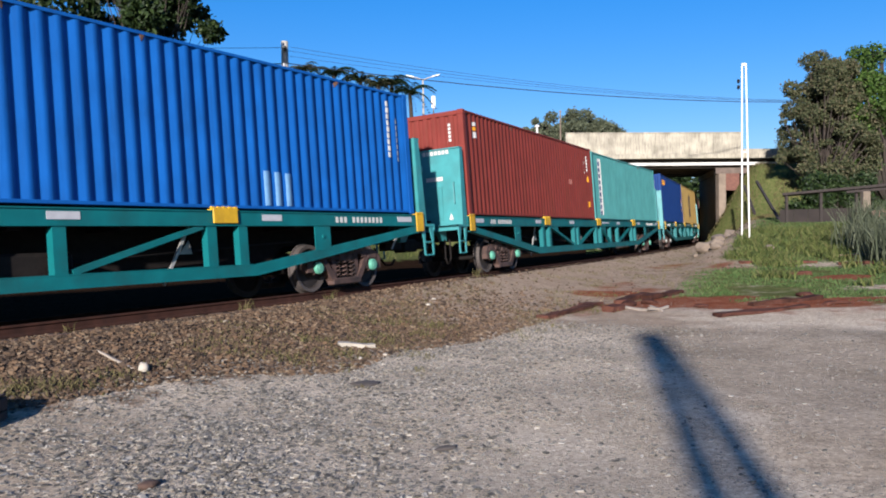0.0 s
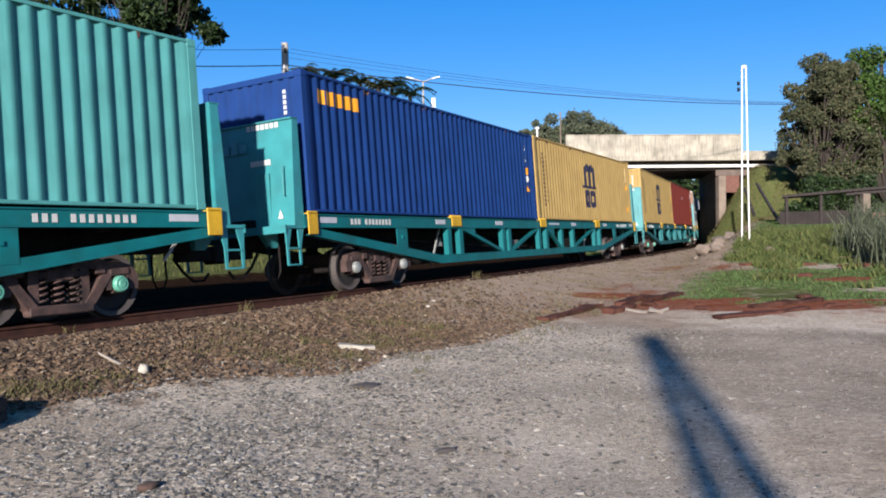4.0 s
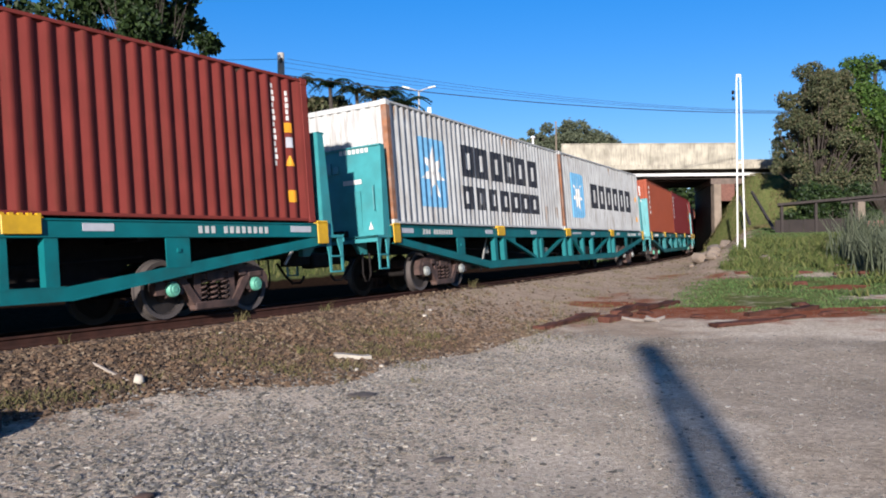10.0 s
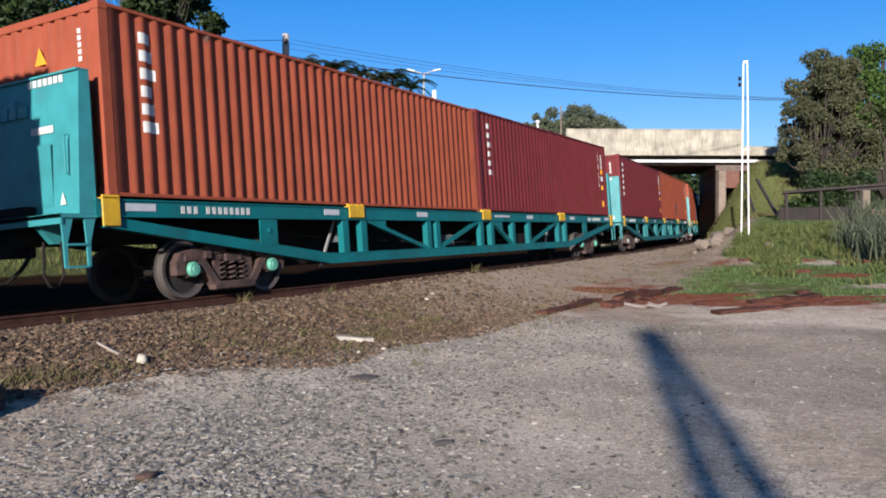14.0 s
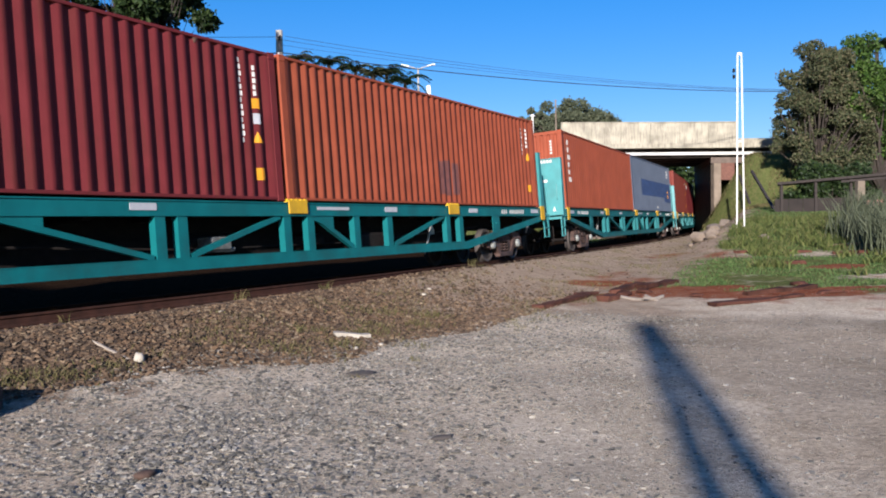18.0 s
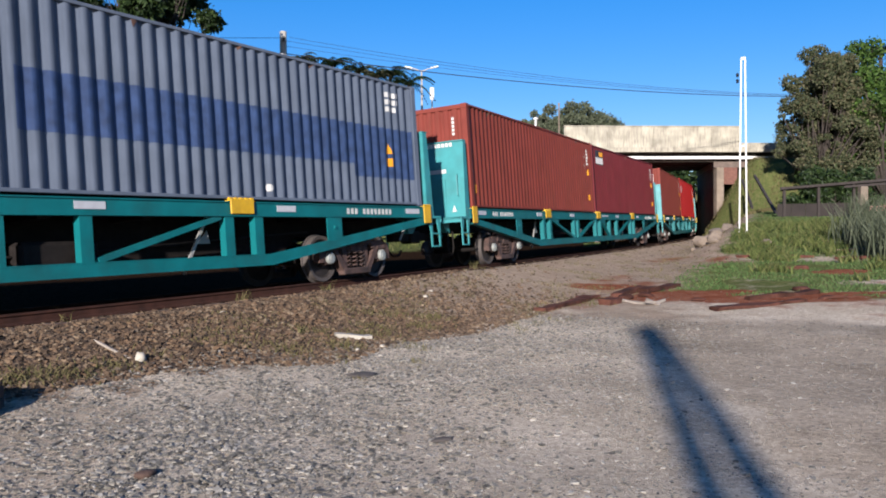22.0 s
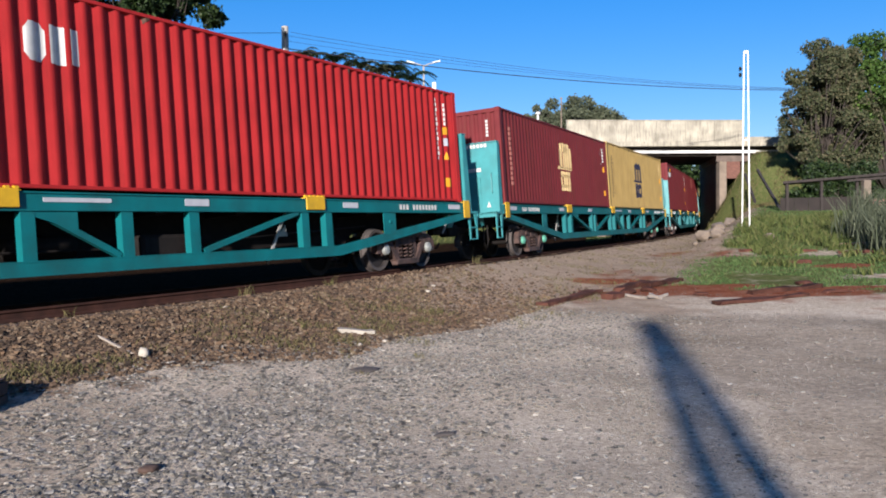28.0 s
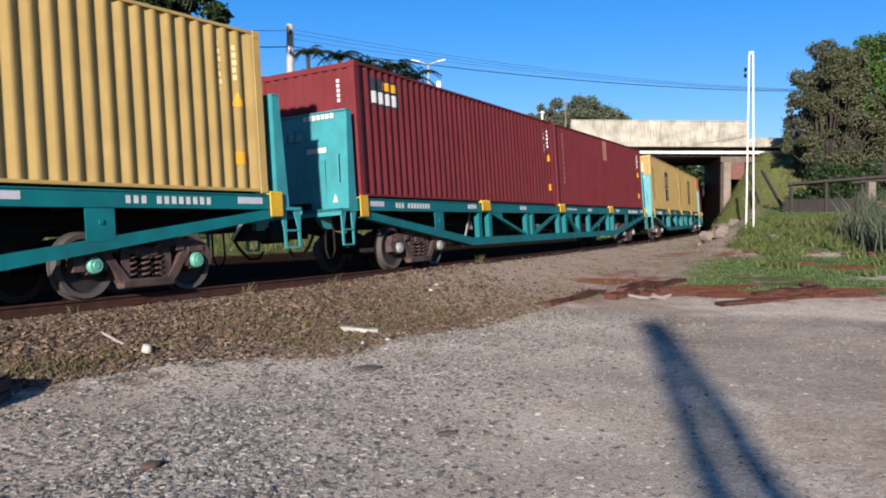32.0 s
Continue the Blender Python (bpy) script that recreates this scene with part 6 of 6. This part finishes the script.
GRAVEL_MAT = island_material("grey_gravel_stones", ((0.0387, 0.03612, 0.03182), (0.086, 0.08084, 0.0688), (0.129, 0.1204, 0.1032), (0.1591, 0.1488, 0.129), (0.258, 0.2434, 0.215)), 0.9)
BALLAST_MAT = island_material("brown_ballast_stones", ((0.01521, 0.01053, 0.00702), (0.04914, 0.03159, 0.01989), (0.07722, 0.05265, 0.03393), (0.09945, 0.06084, 0.0351), (0.1521, 0.117, 0.07956)), 0.95)
DRY_GRASS = island_material("dry_grass", ((0.062, 0.062, 0.0217), (0.1054, 0.0899, 0.0372), (0.155, 0.1271, 0.062), (0.0682, 0.0775, 0.0217)), 0.9, 0.3)
GRASS_DARK = island_material("dull_green_grass", ((0.031, 0.0465, 0.0099), (0.0558, 0.0744, 0.0161), (0.093, 0.1054, 0.0279), (0.1426, 0.1302, 0.0527)), 0.9, 0.25)
GRASS_WEED = island_material("yellow_green_weeds", ((0.035, 0.055, 0.014), (0.07, 0.095, 0.024), (0.115, 0.14, 0.038), (0.145, 0.135, 0.055)), 0.85, 0.35)
GRASS = island_material("green_grass", ((0.034, 0.066, 0.017), (0.058, 0.108, 0.029), (0.082, 0.145, 0.044), (0.13, 0.15, 0.058)), 0.85, 0.35)

coarse, fine, ballast = [], [], []
while len(coarse) < 50000:
    r = 2.6 + 12.0 * random.random() ** 1.3 + random.gauss(0, 0.5)
    a = radians(random.gauss(-2, 24))
    if random.random() < 0.4:
        r, a = 14 * random.random() ** 0.6, radians(random.uniform(-180, 180))
    x, y = r * math.sin(a), r * math.cos(a)
    s, off = off_line(x, y)
    edge = ballast_edge(s) - 0.3 + 1.0 * noise.noise(Vector((x * 0.5, y * 0.5, 1)))
    clump = noise.noise(Vector((x * 0.8, y * 0.8, 7)))
    if off > edge and random.random() < 0.03 + 0.15 * max(0, clump) + 0.9 * smooth(9.5, 5.0, off) + 0.5 * smooth(1.0, -3.0, x):
        coarse.append((x, y, land(x, y)))
while len(fine) < 38000:
    r = 3.0 + 15.5 * random.random() ** 1.25 + random.gauss(0, 0.5)
    a = radians(random.gauss(0, 24))
    if random.random() < 0.3:
        r, a = 15 * random.random() ** 0.6, radians(random.uniform(-180, 180))
    x, y = r * math.sin(a), r * math.cos(a)
    s, off = off_line(x, y)
    clump = noise.noise(Vector((x * 0.9, y * 0.9, 7)))
    if off > ballast_edge(s) and random.random() < 0.5 + 0.9 * clump:
        fine.append((x, y, land(x, y)))
while len(ballast) < 36000:
    s = -12 + 55 * random.random() ** 2.3
    off = random.uniform(0.9, 5.2 + 2.4 * smooth(2, 14, s)) if random.random() < 0.9 else random.uniform(-2.4, 0.9)
    p = beside(s, off)
    if random.random() < 1 - 0.95 * smooth(-5, 4, s) and off < ballast_edge(s) + 0.2 + 2.4 * smooth(2, 14, s) + 1.0 * noise.noise(Vector((p.x * 0.5, p.y * 0.5, 1))) and abs(abs(off) - 0.835) > 0.12:
        ballast.append((p.x, p.y, land(p.x, p.y)))
scatter_stones("gravel_stones", coarse, 0.008, 0.027, GRAVEL_MAT, "grey crushed stone scattered over the yard", 0.45, 0.4)
scatter_stones("gravel_chips", fine, 0.005, 0.012, GRAVEL_MAT, "fine grey stone chips scattered over the yard", 0.45, 0.4)
scatter_stones("ballast_stones", ballast, 0.014, 0.044, BALLAST_MAT, "brown stained ballast stones beside the track")


def scatter_grass(name, places, height, width, mat, label, lean=0.5):
    n = len(places)
    p = np.asarray(places)
    a = RNG.uniform(0, math.tau, n)
    h = height * RNG.uniform(0.45, 1.3, n)
    w = width * RNG.uniform(0.7, 1.3, n)
    side = np.stack([np.cos(a), np.sin(a), np.zeros(n)], 1) * w[:, None] / 2
    b = RNG.uniform(0, math.tau, n)
    tip = np.stack([np.cos(b) * lean * h, np.sin(b) * lean * h, h], 1)
    mid = tip * np.array([0.35, 0.35, 0.6])
    v = np.stack([p - side, p + side, p + mid + side * 0.7, p + mid - side * 0.7, p + tip], 1).reshape(-1, 3)
    k = np.arange(n)[:, None] * 5
    quads = (k + np.array([[0, 1, 2, 3]])).tolist()
    tris = (k + np.array([[3, 2, 4]])).tolist()
    tagged(new(name, raw(name, v.tolist(), quads + tris, mat)), label, "grass", kind="stuff")


lawn, tall, dry, weeds, back, bank, rank = [], [], [], [], [], [], []
while len(bank) < 9000:
    p = road_place(random.uniform(10.4, 20), -random.uniform(-0.2, 12), 0)
    if noise.noise(p * 0.5) > -0.25:
        bank.append((p.x, p.y, land(p.x, p.y) - 0.02))
while len(lawn) < 42000:
    r = 16.5 + 48 * random.random() ** 1.2
    a = radians(random.uniform(10, 32))
    x, y = r * math.sin(a), r * math.cos(a)
    g_ = cover(x, y)[2]
    if g_ > 0.35 and random.random() < g_ and noise.noise(Vector((x * 0.6, y * 0.6, 2))) > -0.3 + 0.3 * smooth(24, 17, r):
        lawn.append((x, y, land(x, y) - 0.01))
while len(dry) < 9000:
    s = -8 + 42 * random.random() ** 1.3
    off = random.uniform(2.0, 6.0)
    p = beside(s, off)
    if noise.noise(Vector((p.x * 0.9, p.y * 0.9, 5))) + 0.5 * noise.noise(Vector((p.x * 3, p.y * 3, 5))) > 0.16:
        dry.append((p.x, p.y, land(p.x, p.y) - 0.01))
while len(back) < 16000:
    s = -16 + 80 * random.random() ** 1.4
    off = -random.uniform(8.5, 17)
    p = beside(s, off)
    if noise.noise(Vector((p.x * 0.4, p.y * 0.4, 9))) > -0.35:
        back.append((p.x, p.y, land(p.x, p.y) - 0.02))
while len(rank) < 11000:
    r, a = random.uniform(20, 42), radians(random.uniform(16, 32))
    x, y = r * math.sin(a), r * math.cos(a)
    k = noise.noise(Vector((x * 0.7, y * 0.7, 11))) + 0.5 * noise.noise(Vector((x * 2.2, y * 2.2, 4)))
    if k > 0.5 - 0.6 * smooth(26, 30, r) and cover(x, y)[2] > 0.45:
        rank.append((x, y, land(x, y) - 0.02))
for k in range(22):
    a, r = radians(random.uniform(26.8, 31)), random.uniform(31, 37)
    if k > 14:
        a, r = radians(random.uniform(28.0, 31)), random.uniform(28.2, 31)
    cx, cy = r * math.sin(a), r * math.cos(a)
    for _ in range(60):
        x, y = cx + random.gauss(0, 0.3), cy + random.gauss(0, 0.3)
        tall.append((x, y, land(x, y) - 0.02))
for s, off in ((0.6, 2.1), (-2.8, 2.5), (4.5, 2.3), (-5.0, 3.9), (-6.5, 4.4), (-5.6, 4.2), (1.8, 4.2), (9.5, 2.4), (3.0, 1.6), (12, 4.5), (15, 4.8), (10.5, 5.2), (-4.2, 4.3), (-3.4, 4.0), (-7.2, 4.1), (-6.1, 3.6)):
    c = beside(s, off)
    for _ in range(130 if s < -3 else 22):
        x, y = c.x + random.gauss(0, 0.2), c.y + random.gauss(0, 0.14)
        weeds.append((x, y, land(x, y) - 0.01))
for cx, cy, n in ((-4.06, 7.83, 130), (-3.9, 8.0, 130), (-3.74, 8.2, 110), (-3.5, 8.65, 90), (-4.25, 7.65, 120), (-3.25, 9.2, 40), (-1.0, 13.3, 90), (-0.75, 13.6, 60), (0.5, 16.3, 40)):
    for _ in range(n):
        x, y = cx + random.gauss(0, 0.16), cy + random.gauss(0, 0.12)
        weeds.append((x, y, land(x, y) - 0.01))
tufts = []
for cx, cy, n in ((-3.37, 13.9, 40), (-2.2, 15.6, 25), (0.9, 21.5, 40), (-5.2, 11.2, 20)):
    for _ in range(n):
        x, y = cx + random.gauss(0, 0.07), cy + random.gauss(0, 0.07)
        tufts.append((x, y, land(x, y) - 0.01))
scatter_grass("weed_tufts", tufts, 0.2, 0.014, DRY_GRASS, "thin yellow-green weed tufts beside the rail", 0.5)
scatter_grass("lawn_grass", lawn, 0.065, 0.024, GRASS, "uneven green grass on the bank")
scatter_grass("rank_weeds", rank, 0.26, 0.045, GRASS_WEED, "rank yellow-green weeds in clumps on the bank", 0.7)
scatter_grass("dry_grass", dry, 0.06, 0.012, DRY_GRASS, "sparse dry grass in the ballast")
scatter_grass("trackside_grass", back, 0.26, 0.03, GRASS_DARK, "tall green grass beyond the track", 0.35)
scatter_grass("tall_grass", tall, 1.3, 0.05, LEAF_GREY, "tall bushy grass clump on the bank", 0.45)
scatter_grass("bank_grass", bank, 0.22, 0.04, DRY_GRASS, "long yellow-green grass on the bridge's bank", 0.6)
scatter_grass("weeds", weeds, 0.09, 0.014, DRY_GRASS, "green weeds growing in the ballast", 0.7)


# ---- what moves ----
def motions():
    times = [k * 0.5 for k in range(65)]
    for thing, number, place in TRAIN:
        walk(thing, [(t, wagon_pose(number, t) @ place) for t in times])
    for bogie, number, x in BOGIES:
        walk(bogie, [(t, pose(x, 0, 0, 0, 0, bogie_turn(number, x, t))) for t in times])
    fine = [k / 15 for k in range(481)]
    turns = [(t, -(travelled(t) - travelled(0)) / 0.46) for t in fine]
    for wheel, a, side in WHEELS:
        walk(wheel, [(t, Matrix.Translation((a, 0, 0.46)) @ Matrix.Rotation(-k, 4, "Y") @ side) for t, k in turns])


motions()
